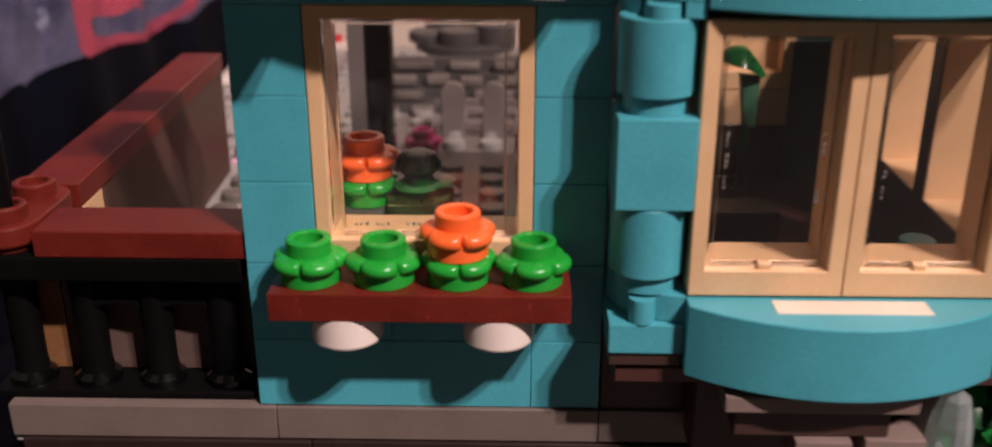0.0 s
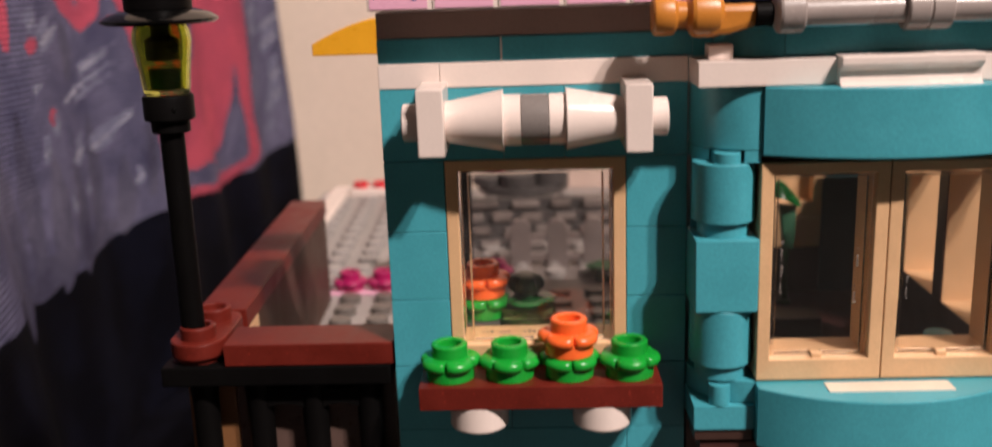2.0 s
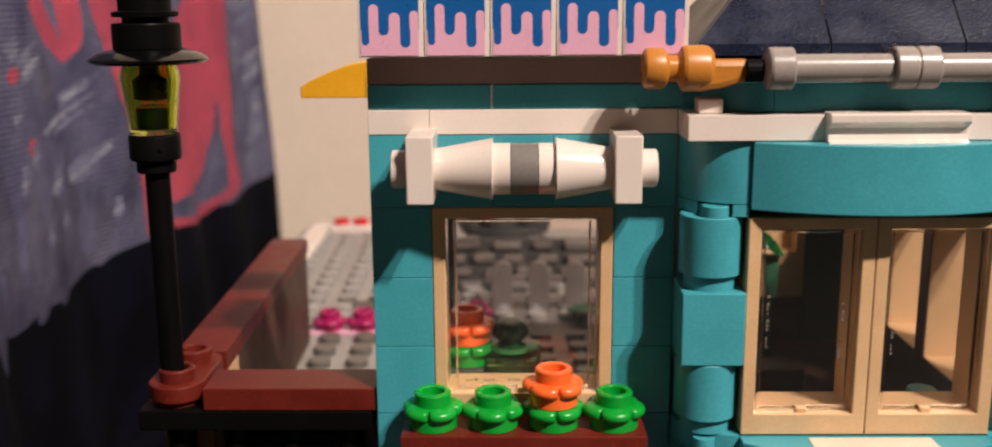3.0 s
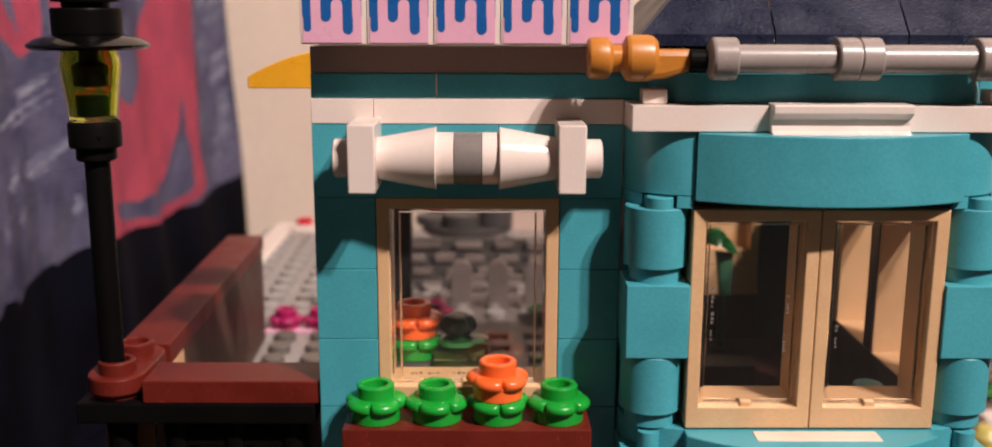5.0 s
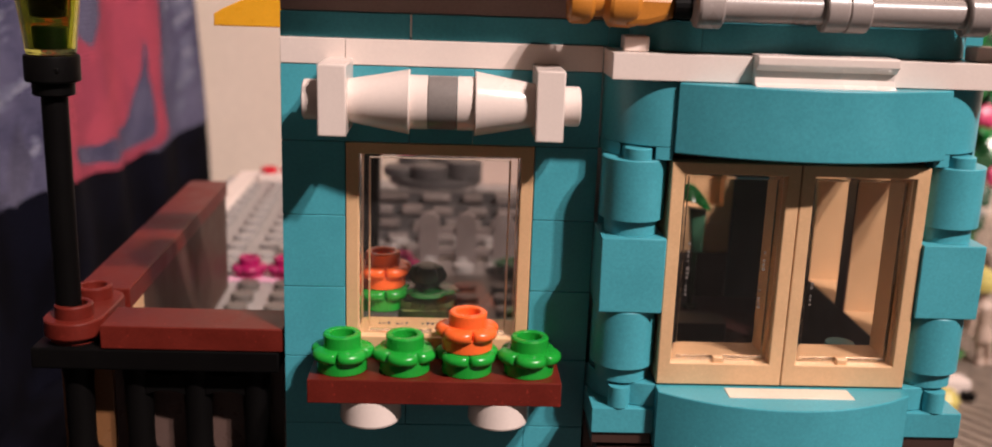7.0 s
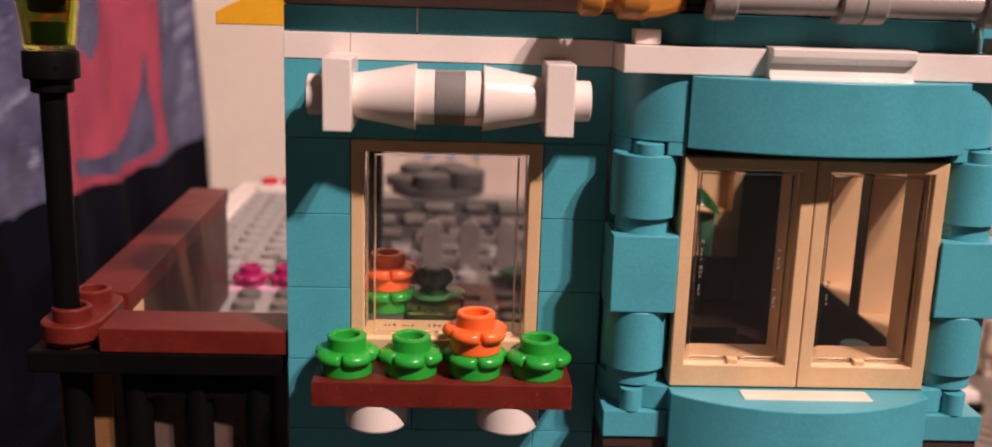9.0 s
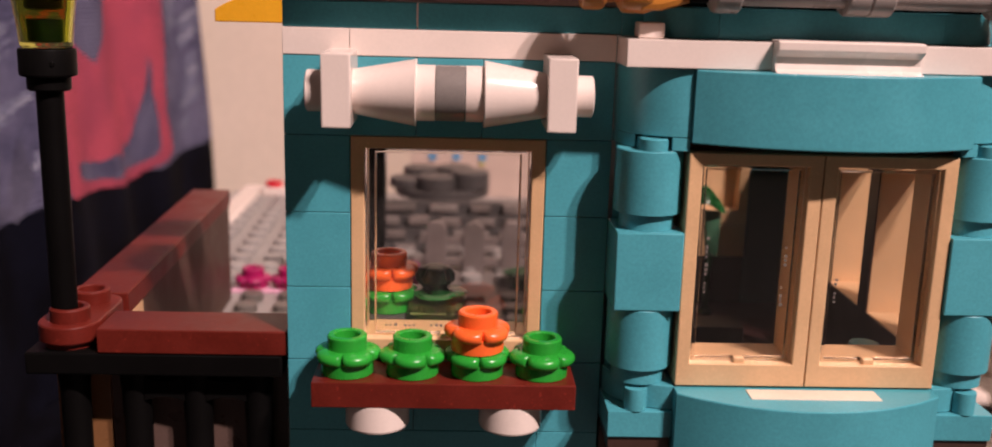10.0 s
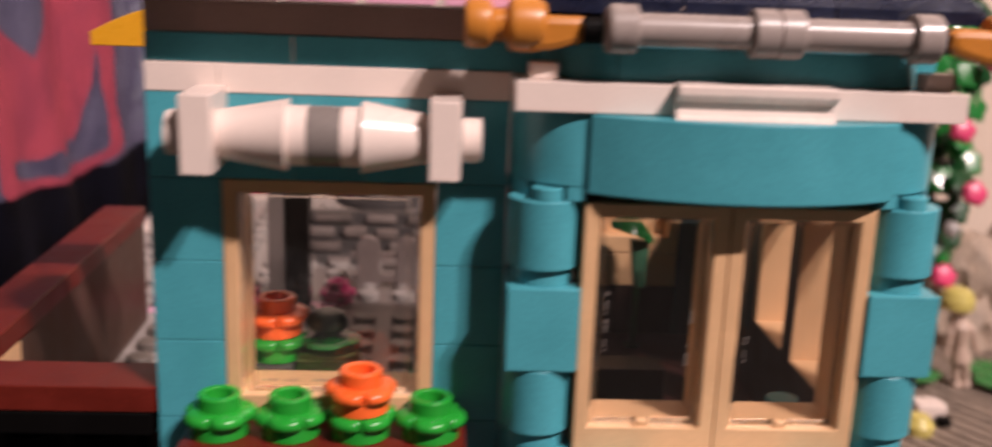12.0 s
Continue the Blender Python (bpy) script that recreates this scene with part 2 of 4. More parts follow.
def lathe(bm, profile, at=(0, 0, 0), axis="z", seg=36, lobes=0, depth=0.0):
    """A turned body: profile of (radius, height) from one end to the other; lobes ripple the radius of rows marked with a third value."""
    turn = {"z": Matrix(), "x": Matrix.Rotation(math.pi / 2, 4, "Y"), "y": Matrix.Rotation(-math.pi / 2, 4, "X")}[axis]
    rows = []
    for row in profile:
        r, h = row[0], row[1]
        wave = row[2] if len(row) > 2 else 0.0
        ring = []
        for i in range(seg):
            a = 2 * math.pi * i / seg
            rr = r + wave * (abs(math.cos(lobes * a / 2)) ** 0.32 - 0.86) if wave else r
            ring.append(bm.verts.new(Vector(at) + turn @ Vector((rr * math.cos(a), rr * math.sin(a), h))))
        rows.append(ring)
    for lo, hi in zip(rows, rows[1:]):
        for i in range(seg):
            j = (i + 1) % seg
            bm.faces.new((lo[i], lo[j], hi[j], hi[i]))
    bm.faces.new(list(reversed(rows[0])))
    bm.faces.new(rows[-1])
    return bm


def prism(bm, outline, lo, hi, axis="z", bevel=0.018):
    """A straight body over a flat outline: axis z takes (x, y), y takes (x, z), x takes (y, z)."""
    place = {"z": lambda a, b, h: (a, b, h), "y": lambda a, b, h: (a, h, b), "x": lambda a, b, h: (h, a, b)}[axis]
    low = [bm.verts.new(place(a, b, lo)) for a, b in outline]
    high = [bm.verts.new(place(a, b, hi)) for a, b in outline]
    n = len(outline)
    fs = [bm.faces.new(low), bm.faces.new(high)]
    for i in range(n):
        fs.append(bm.faces.new((low[i], low[(i + 1) % n], high[(i + 1) % n], high[i])))
    bmesh.ops.recalc_face_normals(bm, faces=fs)
    if bevel:
        es = list({e for f in fs[:2] for e in f.edges})
        bmesh.ops.bevel(bm, geom=es, offset=bevel, segments=2, profile=0.5, affect="EDGES")
    return bm


def finish(name, bm, material, smooth=21):
    me = bpy.data.meshes.new(name)
    bmesh.ops.recalc_face_normals(bm, faces=bm.faces[:])
    bmesh.ops.scale(bm, vec=(CM, CM, CM), verts=bm.verts[:])
    bm.to_mesh(me)
    bm.free()
    me.materials.append(material)
    me.polygons.foreach_set("use_smooth", [True] * len(me.polygons))
    me.set_sharp_from_angle(angle=radians(smooth))
    return me


def part(name, bm, material, parent=None, label="", at=(0, 0, 0), smooth=21):
    """One mesh object from bm, under a thing or a part; at: where the coordinates in bm start."""
    ob = new(name, finish(name, bm, material, smooth))
    ob.location = Vector(at) * CM
    if parent is not None:
        ob.parent = parent
    return tagged(ob, label)


def thing(name, label, category, at=(0, 0, 0), group="", kind=""):
    ob = new(name)
    ob.empty_display_size = 0.005
    ob.location = Vector(at) * CM
    return tagged(ob, label, category, group, kind)


def B():
    return bmesh.new()


def stud(bm, x, y, z, r=0.24, h=0.17, seg=20):
    return lathe(bm, [(r, 0), (r, h - 0.02), (r - 0.02, h)], (x, y, z), seg=seg)


def open_stud(bm, x, y, z, r=0.25, h=0.18, hole=0.16, seg=28):
    return lathe(bm, [(r, 0), (r, h - 0.02), (r - 0.02, h), (hole + 0.015, h), (hole, h - 0.015), (hole, 0.02)], (x, y, z), seg=seg)


GROUND = -7.6   # table top below the toy's terrace
DECK = -0.14    # top of the terrace


# ---- room ----
def room():
    x0, x1, y0, y1, z0, z1 = -46, 300, -340, 42, GROUND - 72, 127.5
    t = 4
    def slab(name, label, *d, mat=DIM_PAINT):
        ob = part(name, box(B(), *d, bevel=0), mat)
        tagged(ob, label, "wall" if "wall" in name else name, kind="structure")
    slab("wall_north", "plain warm beige painted room wall behind the toy", x0, x1, y1, y1 + t, z0, z1, mat=WALL_PAINT)
    # unseen from here on: tones set for fill light and pane reflections
    slab("wall_south", "plain unseen room wall, tone set for fill light", x0, x1, y0 - t, y0, z0, z1, mat=SOUTH_PAINT)
    slab("wall_west", "plain unseen room wall, kept dark to limit fill light", x0 - t, x0, y0 - t, y1 + t, z0, z1)
    slab("wall_east", "plain unseen room wall, kept dark to limit fill light", x1, x1 + t, y0 - t, y1 + t, z0, z1)
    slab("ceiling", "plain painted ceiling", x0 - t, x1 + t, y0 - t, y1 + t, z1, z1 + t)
    slab("floor", "brown wooden floor of the room", x0 - t, x1 + t, y0 - t, y1 + t, z0 - t, z0, mat=WOOD)
    table = thing("table", "brown wooden table under the toy house", "table", (12, -14, z0))
    part("tabletop", box(B(), -57.8, 58, -55, 55.8, 69, 72, 0.4), WOOD, table)
    for x in (-52, 52):
        for y in (-50, 50):
            part("leg", box(B(), x - 3, x + 3, y - 3, y + 3, 0, 69, 0.4), WOOD, table)
    light = thing("ceiling_light", "white two-bulb ceiling light fitting", "ceiling light", (71.75, -80.8, z1))
    part("base_plate", box(B(), -14, 14, -4, 4, -2, 0, 0.4), WHITE, light)
    for x in (-7.25, 7.25):
        part("holder", lathe(B(), [(2.4, -5.2), (3.4, -5.0), (3.4, -3.0), (2.0, -2.0)], (x, 0, 0), seg=28), WHITE, light)


room()


# ---- hanging cloth ----
def cloth_x(y, z):
    """Where the hanging cloth stands, with soft folds; its near end is bent in to make it shade darker."""
    return -10.4 + 0.35 * math.sin(y * 0.42 + 0.5 * math.sin(z * 0.3)) + 0.22 * math.sin(y * 1.1 + z * 0.12 + 1.0) - 0.02 * (y - 15) + 0.021 * max(0.0, 13.0 - y) ** 2


# affine map that keeps the cloth in place in the camera's view
VIEW_FIT = Matrix(((1.0847, 0.0153, -0.0038, -0.194), (-0.0151, 1.1238, -0.0899, 1.473), (0.0017, 0.0659, 1.0858, -0.58), (0, 0, 0, 1)))


def fitted_to_view(bm):
    """Shears and stretches the cloth so that it fits the camera's view."""
    bmesh.ops.transform(bm, matrix=VIEW_FIT, verts=bm.verts[:])
    return bm


def cloth_strip(y0, y1, z_low, z_high, off=0.0, ny=90, nz=40, thick=0.12):
    bm = B()
    rows = []
    for j in range(nz + 1):
        row = []
        for i in range(ny + 1):
            y = y0 + (y1 - y0) * i / ny
            lo, hi = z_low(y), z_high(y)
            z = lo + (hi - lo) * j / nz
            row.append(bm.verts.new((cloth_x(y, z) + off, y, z)))
        rows.append(row)
    for a, b in zip(rows, rows[1:]):
        for i in range(ny):
            bm.faces.new((a[i], a[i + 1], b[i + 1], b[i]))
    r = bmesh.ops.extrude_face_region(bm, geom=bm.faces[:])
    for v in [g for g in r["geom"] if isinstance(g, bmesh.types.BMVert)]:
        v.co.x -= thick
    return fitted_to_view(bm)


def print_patch(outline, off):
    """A printed shape lying on the cloth: the outline in (y, z), filled and cut fine enough to follow the folds."""
    bm = B()
    vs = [bm.verts.new((0, y, z)) for y, z in outline]
    bm.faces.new(vs)
    bmesh.ops.triangulate(bm, faces=bm.faces[:])
    for _ in range(5):
        es = [e for e in bm.edges if e.calc_length() > 0.6]
        if not es:
            break
        bmesh.ops.subdivide_edges(bm, edges=es, cuts=1)
        bmesh.ops.triangulate(bm, faces=bm.faces[:])
    for v in bm.verts:
        v.co.x = cloth_x(v.co.y, v.co.z) + off
    return fitted_to_view(bm)


def wobbly(points, n=5, amount=0.12, seed=1):
    """Softens a coarse outline into a hand-drawn one."""
    rnd = random.Random(seed)
    out = []
    k = len(points)
    for i in range(k):
        p0, p1, p2, p3 = (Vector(points[(i + d) % k]) for d in (-1, 0, 1, 2))
        for j in range(n):
            t = j / n
            q = 0.5 * (2 * p1 + (p2 - p0) * t + (2 * p0 - 5 * p1 + 4 * p2 - p3) * t * t + (3 * p1 - p0 - 3 * p2 + p3) * t ** 3)
            out.append((q.x + rnd.uniform(-amount, amount), q.y + rnd.uniform(-amount, amount)))
    return out


def hanging_cloth():
    c = thing("hanging_cloth", "grey-blue printed cloth with coral shapes and navy hem", "cloth", (0, 0, 0))
    edge = lambda y: -1.0 - 0.16 * max(0.0, min(y, 29) - 17.0) - 0.05 * max(0.0, 17 - max(y, 12.5)) + 0.17 * max(0.0, 12.5 - y)
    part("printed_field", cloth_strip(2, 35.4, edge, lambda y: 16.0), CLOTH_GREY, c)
    part("navy_hem", cloth_strip(2, 35.4, lambda y: (GROUND + 0.60 - 0.0659 * y) / 1.0858, edge, 0.0), CLOTH_NAVY, c, "dark navy lower band of the cloth")
    part("navy_spread", box(B(), -45.9, -3.6, -40, 41.9, GROUND, GROUND + 0.15, 0.05), CLOTH_NAVY, c, "dark navy cloth spread beside the toy")
    red = [
        [(15.4, 9.5), (15.6, 7.2), (15.85, 5.97), (16.1, 5.36), (16.56, 4.0), (17.2, 2.5), (17.5, 1.2), (17.6, -0.2), (17.8, -1.1), (19.6, -1.45), (22.8, -2.05), (26.3, -2.75), (28.6, -2.72), (30.2, -2.6), (30.5, -2.15), (29.5, -0.36), (29.0, 1.3), (29.1, 2.65), (29.6, 4.0), (30.2, 6.0), (30.6, 9.5),
         (28.4, 9.5), (28.3, 6.0), (27.4, 4.3), (26.7, 3.2), (26.25, 2.6), (26.0, 3.0), (25.4, 3.5), (24.6, 3.3), (23.9, 2.6), (23.7, 2.0), (22.6, 2.25), (21.3, 2.75), (20.2, 3.4), (18.6, 4.6), (17.5, 5.9), (17.0, 7.2), (16.8, 9.5)],
        [(13.2, 6.7), (13.6, 5.7), (14.5, 5.0), (15.35, 5.5), (15.2, 7.0), (14.4, 8.2), (13.6, 7.9)],
        [(10.1, 7.0), (10.6, 6.2), (10.45, 5.0), (10.0, 5.6), (9.6, 6.8)],
        [(11.1, 5.0), (11.5, 5.2), (11.75, 5.0), (11.35, 4.8)],
        [(11.75, 3.15), (12.05, 3.35), (12.2, 3.05), (11.9, 2.85)],
    ]
    for i, o in enumerate(red):
        part("red_print", print_patch(wobbly(o, 5, 0.05, i + 1), 0.010), CLOTH_RED, c, "coral red printed shape")
    grey = [
        [(28.1, 2.0), (28.05, 1.1), (27.7, 0.2), (27.2, -0.6), (26.6, -1.25), (25.3, -1.2), (24.2, -1.35), (23.4, -1.0), (21.4, -0.85), (19.8, -0.45), (18.8, -0.35), (19.3, -0.95), (21.4, -1.45), (23.7, -1.95), (27.0, -2.3), (28.7, -2.25), (29.0, -1.8), (28.75, -0.5), (28.4, 0.4), (28.3, 1.4)],
        [(14.0, 7.4), (14.4, 6.4), (14.5, 5.6), (14.25, 6.0), (13.9, 6.8)],
    ]
    for i, o in enumerate(grey):
        part("grey_print", print_patch(wobbly(o, 5, 0.04, i + 11), 0.016), CLOTH_GREY, c, "grey printed shape")
    # dark streaks of the print, crowded at lower left to paint in shade there
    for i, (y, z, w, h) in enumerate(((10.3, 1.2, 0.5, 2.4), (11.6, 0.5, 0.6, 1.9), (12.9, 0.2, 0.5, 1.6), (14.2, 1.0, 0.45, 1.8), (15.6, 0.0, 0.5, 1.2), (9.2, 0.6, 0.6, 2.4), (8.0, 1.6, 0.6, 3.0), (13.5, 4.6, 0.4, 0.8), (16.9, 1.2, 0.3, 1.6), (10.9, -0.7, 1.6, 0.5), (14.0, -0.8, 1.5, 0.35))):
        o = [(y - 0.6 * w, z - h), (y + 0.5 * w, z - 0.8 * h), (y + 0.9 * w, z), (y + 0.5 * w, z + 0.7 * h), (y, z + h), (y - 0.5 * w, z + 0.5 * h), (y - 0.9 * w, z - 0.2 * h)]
        part("dark_print", print_patch([p for p in wobbly(o, 4, 0.06, i + 31)], 0.004 + 0.0005 * i), CLOTH_STREAK_SHADE, c, "dark streak of the print, also shading the cloth's lower left")
    rnd = random.Random(5)
    strokes = [(12.4, 5.2, 0.9, 0.5), (11.6, 5.6, 0.5, 0.35), (14.6, 4.1, 1.2, 0.28), (14.2, 3.55, 1.5, 0.30), (15.0, 1.95, 1.1, 0.45), (13.4, 1.9, 0.55, 0.5), (15.6, 2.2, 0.8, 0.3), (16.3, 0.4, 0.28, 0.4), (12.45, 0.7, 0.3, 0.4), (13.7, 0.75, 0.3, 0.25), (11.4, 2.4, 0.25, 0.5), (12.1, 2.9, 0.3, 0.4), (11.3, 3.95, 0.25, 0.2), (33.0, 2.5, 1.2, 0.9), (31.2, 3.3, 0.9, 1.0), (33.2, 0.3, 0.9, 1.5), (32.6, -1.2, 0.6, 1.2), (33.0, 5.0, 1.5, 0.7), (31.4, 5.8, 0.9, 0.9), (9.2, 4.6, 0.5, 0.35), (34.4, 3.6, 0.6, 1.2)]
    for i, (y, z, w, h) in enumerate(strokes):
        # each mark is a few dry-brush slivers side by side
        n = 3 + int(3 * h)
        for k in range(n):
            q = (k + 0.5) / n - 0.5
            cy, cz = y + rnd.uniform(-0.2, 0.2) * w, z + 1.5 * q * h
            half, fat = w * rnd.uniform(0.5, 0.85), 0.75 * h / n * rnd.uniform(0.7, 1.2)
            o = []
            for a in range(10):
                t = 2 * math.pi * a / 10
                dy = half * math.cos(t)
                o.append((cy + dy, cz + fat * math.sin(t) * (1 - 0.35 * math.cos(t)) + 0.22 * dy))
            part("pale_print", print_patch(wobbly(o, 3, 0.035, 9 * i + k), 0.020 + 0.001 * k), CLOTH_WHITE if k % 3 == 1 else CLOTH_LILAC, c, "pale brush-like printed mark")


hanging_cloth()


# ---- terrace under and behind the house ----
def terrace():
    t = thing("terrace", "grey studded toy terrace base with tiled front edge", "base", (0, 0, GROUND))
    part("deck", box(B(), -3.0, 0.05, 0.0, 21.2, DECK - 0.32 - GROUND, DECK - GROUND, 0.02), GREY, t)
    # same deck in a darker grey, which paints the shade behind the house
    part("deck", box(B(), 0.06, 8.9, 0.0, 13.3, DECK - 0.32 - GROUND, DECK - GROUND, 0.02), MID_GREY, t, "deck behind the window, shade put into its darker grey")
    part("deck", box(B(), 0.06, 8.9, 13.31, 21.2, DECK - 0.32 - GROUND, DECK - GROUND, 0.02), GREY, t)
    part("deck", box(B(), -5.2, -3.01, 9.3, 21.2, DECK - 0.32 - GROUND, DECK - GROUND, 0.02), GREY, t)
    part("lower_wall", box(B(), -2.9, 8.8, 0.1, 21.0, 0.0, DECK - 0.32 - GROUND, 0), DARK_BROWN, t, "dark brown lower wall")
    for x0, x1 in ((-3.0, 0.2), (0.2, 4.0), (4.0, 7.62)):
        part("edge_tile", box(B(), x0 + 0.005, x1 - 0.005, 0.0, 0.78, DECK + 0.005 - GROUND, 0.08 - GROUND, 0.01), DARK_TAN, t)
        part("edge_tile", box(B(), x0 + 0.005, x1 - 0.005, -0.05, -0.003, -0.345 - GROUND, 0.08 - GROUND, 0.012), DARK_TAN, t)
    for x0, x1 in ((-2.88, 0.6), (0.6, 4.4), (4.4, 7.6)):
        part("lower_tile", box(B(), x0 + 0.005, x1 - 0.005, -0.10, 0.09, -0.72 - GROUND, -0.36 - GROUND, 0.02), NIGHT_BROWN, t)
    for near in (True, False):
        bm = B()
        for i in range(12):
            for j in range(4, 25):
                x, y = -3.63 + 0.8 * i, 0.4 + 0.8 * j
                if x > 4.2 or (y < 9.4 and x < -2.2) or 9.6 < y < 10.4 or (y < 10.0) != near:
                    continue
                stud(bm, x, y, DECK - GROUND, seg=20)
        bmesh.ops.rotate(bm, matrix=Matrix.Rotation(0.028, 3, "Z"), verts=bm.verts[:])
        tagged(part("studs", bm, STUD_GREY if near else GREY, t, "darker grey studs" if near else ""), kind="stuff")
    part("pink_plate", box(B(), -2.86, 1.0, 9.62, 10.40, DECK + 0.004 - GROUND, DECK + 0.06 - GROUND, 0.01), PINK, t, "pink plate under the magenta flowers")
    # smooth tiles just behind the railing
    part("floor_tile", box(B(), -3.2, -2.35, 0.82, 1.58, DECK - GROUND, DECK + 0.32 - GROUND), TAN, t, "tan floor tile")
    part("floor_tile", box(B(), -2.34, -0.1, 0.85, 1.58, DECK - GROUND, DECK + 0.12 - GROUND), GREY, t)
    part("low_wall", box(B(), -2.38, -0.05, 1.6, 2.0, DECK - GROUND, 1.6 - GROUND), SUPPORT_TAN, t, "low pinkish tan wall")
    return t


terrace()


# ---- the toy house ----
house = thing("toy_house", "teal toy-brick house front with tan windows and bay", "toy house", (0, 0, DECK))


def H(name, bm, mat, parent=None, label=""):
    """A part of the house, its mesh in the place's own coordinates."""
    bmesh.ops.translate(bm, vec=(0, 0, -DECK), verts=bm.verts[:])
    return part(name, bm, mat, parent or house, label)


GAP = 0.003
PIPE_Y = -0.86   # axis of the gutter pipe


def brick_row(parent, xs, y0, y1, z0, z1, mat=TEAL, name="brick", label=""):
    for a, b in zip(xs, xs[1:]):
        H(name, box(B(), a + GAP, b - GAP, y0, y1, z0 + GAP, z1 - GAP, 0.010), mat, parent, label)


def front_wall():
    w = H("front_wall", box(B(), 0.05, 3.95, 0.55, 0.78, DECK, 1.9, 0), TEAL)
    brick_row(w, (0, 3.2, 4.0), 0, 0.8, 0.09, 0.96)
    brick_row(w, (0, 1.6, 4.0), 0, 0.8, 0.96, 1.92)
    for z in (1.92, 2.88, 3.84):
        brick_row(w, (0, 0.8), 0, 0.8, z, z + 0.96)
        brick_row(w, (3.2, 4.0), 0, 0.8, z, z + 0.96)
    brick_row(w, (0, 1.6, 2.4, 4.0), 0, 0.8, 4.8, 5.76)
    brick_row(w, (0, 0.8, 4.0), -0.01, 0.8, 5.76, 6.085, WHITE, "trim_tile", "white trim tile")
    brick_row(w, (0, 1.595), 0.03, 0.8, 6.085, 6.40)
    brick_row(w, (1.612, 4.3), 0.03, 0.8, 6.085, 6.40)
    # white sliver painted in as the highlight on the seam
    H("seam_clip", box(B(), 1.594, 1.613, 0.034, 0.10, 6.12, 6.395, 0), WHITE, w, "white sliver standing in for a glint in the joint")
    brick_row(w, (0, 4.3), 0.05, 0.8, 6.40, 6.74, LIFTED_TAN, "plate", "tan plate under the sign tiles, lightened against their shade")


def ring(bm, outer, inner, y0, y1, bevel):
    """A rectangular frame in one piece; outer and inner as x0, x1, z0, z1."""
    def loop(r, y):
        x0, x1, z0, z1 = r
        return [bm.verts.new(p) for p in ((x0, y, z0), (x1, y, z0), (x1, y, z1), (x0, y, z1))]
    of, inf, ob, inb = loop(outer, y0), loop(inner, y0), loop(outer, y1), loop(inner, y1)
    fs = []
    for i in range(4):
        j = (i + 1) % 4
        fs += [bm.faces.new((of[i], of[j], inf[j], inf[i])), bm.faces.new((ob[j], ob[i], inb[i], inb[j]))]
        fs += [bm.faces.new((of[j], of[i], ob[i], ob[j])), bm.faces.new((inf[i], inf[j], inb[j], inb[i]))]
    bmesh.ops.recalc_face_normals(bm, faces=fs)
    es = [e for e in bm.edges if (e.verts[0] in of and e.verts[1] in of) or (e.verts[0] in inf and e.verts[1] in inf) or (e.verts[0] in of and e.verts[1] in ob)]
    bmesh.ops.bevel(bm, geom=es, offset=bevel, segments=2, profile=0.5, affect="EDGES")
    return bm


def window_unit(w, h, m, panes=True, label="tan window frame", marks=(), clear=PANE, rim=0.07):
    """A window frame of one module's depth, its front at y = 0, with a clear pane set in from the front."""
    bm = B()
    s, top, bot, d = 0.17, 0.15, 0.29, 0.78
    ring(bm, (0.006, w - 0.006, 0.006, h - 0.006), (s, w - s, bot, h - top), 0, d, 0.014)
    bmesh.ops.transform(bm, matrix=m, verts=bm.verts[:])
    f = H("window_frame", bm, TAN, house, label)
    if panes:
        bm = B()
        x0, x1, z0, z1 = s + 0.006, w - s - 0.006, bot + 0.006, h - top - 0.006
        box(bm, x0 + 0.02, x1 - 0.02, 0.115, 0.125, z0 + 0.02, z1 - 0.02, 0)
        bmesh.ops.transform(bm, matrix=m, verts=bm.verts[:])
        p = H("pane", bm, clear, f, "clear plastic window pane")
        p.visible_shadow = False
        bm = ring(B(), (x0, x1, z0, z1), (x0 + rim, x1 - rim, z0 + 0.055, z1 - 0.06), 0.075, 0.165, 0.022)
        bmesh.ops.transform(bm, matrix=m, verts=bm.verts[:])
        p = H("pane_rim", bm, GLASS, f, "clear raised rim of the pane")
        p.visible_shadow = False
        bm = B()
        box(bm, w / 2 - 0.08, w / 2 + 0.06, 0.045, 0.180, bot - 0.02, bot + 0.065, 0.02)
        bmesh.ops.transform(bm, matrix=m, verts=bm.verts[:])
        H("latch_tab", bm, TAN, f)
        for x, z, step, n in marks:
            bm = B()
            rnd = random.Random(int(x * 100))
            for k in range(n):
                if k % 4 != 3:
                    dx, dz = (0.0, k * 0.055) if step == "up" else (k * 0.06, 0.0)
                    box(bm, x + dx, x + dx + rnd.uniform(0.022, 0.042), 0.127, 0.130, z + dz, z + dz + rnd.uniform(0.018, 0.042), 0)
            bmesh.ops.transform(bm, matrix=m, verts=bm.verts[:])
            H("mould_marks", bm, BAND, f, "tiny raised mould marks")
    return f


def shift(x, y, z, turn=0):
    return Matrix.Translation((x, y, z)) @ Matrix.Rotation(radians(turn), 4, "Z")


def corner_outline(x0, flip=False, n=14):
    """Outline of a one-module block whose outer front corner is a quarter round."""
    pts = [(0.0, 0.0), (0.8, 0.0), (0.8, -0.8 + 0.06)]
    for i in range(n + 1):
        a = math.pi / 2 * i / n
        pts.append((0.8 - 0.78 * math.sin(a), -0.74 * math.cos(a)))
    pts = [p for i, p in enumerate(pts) if i == 0 or p != pts[i - 1]]
    out = [(x0 + (0.8 - a if flip else a), b) for a, b in pts]
    return out


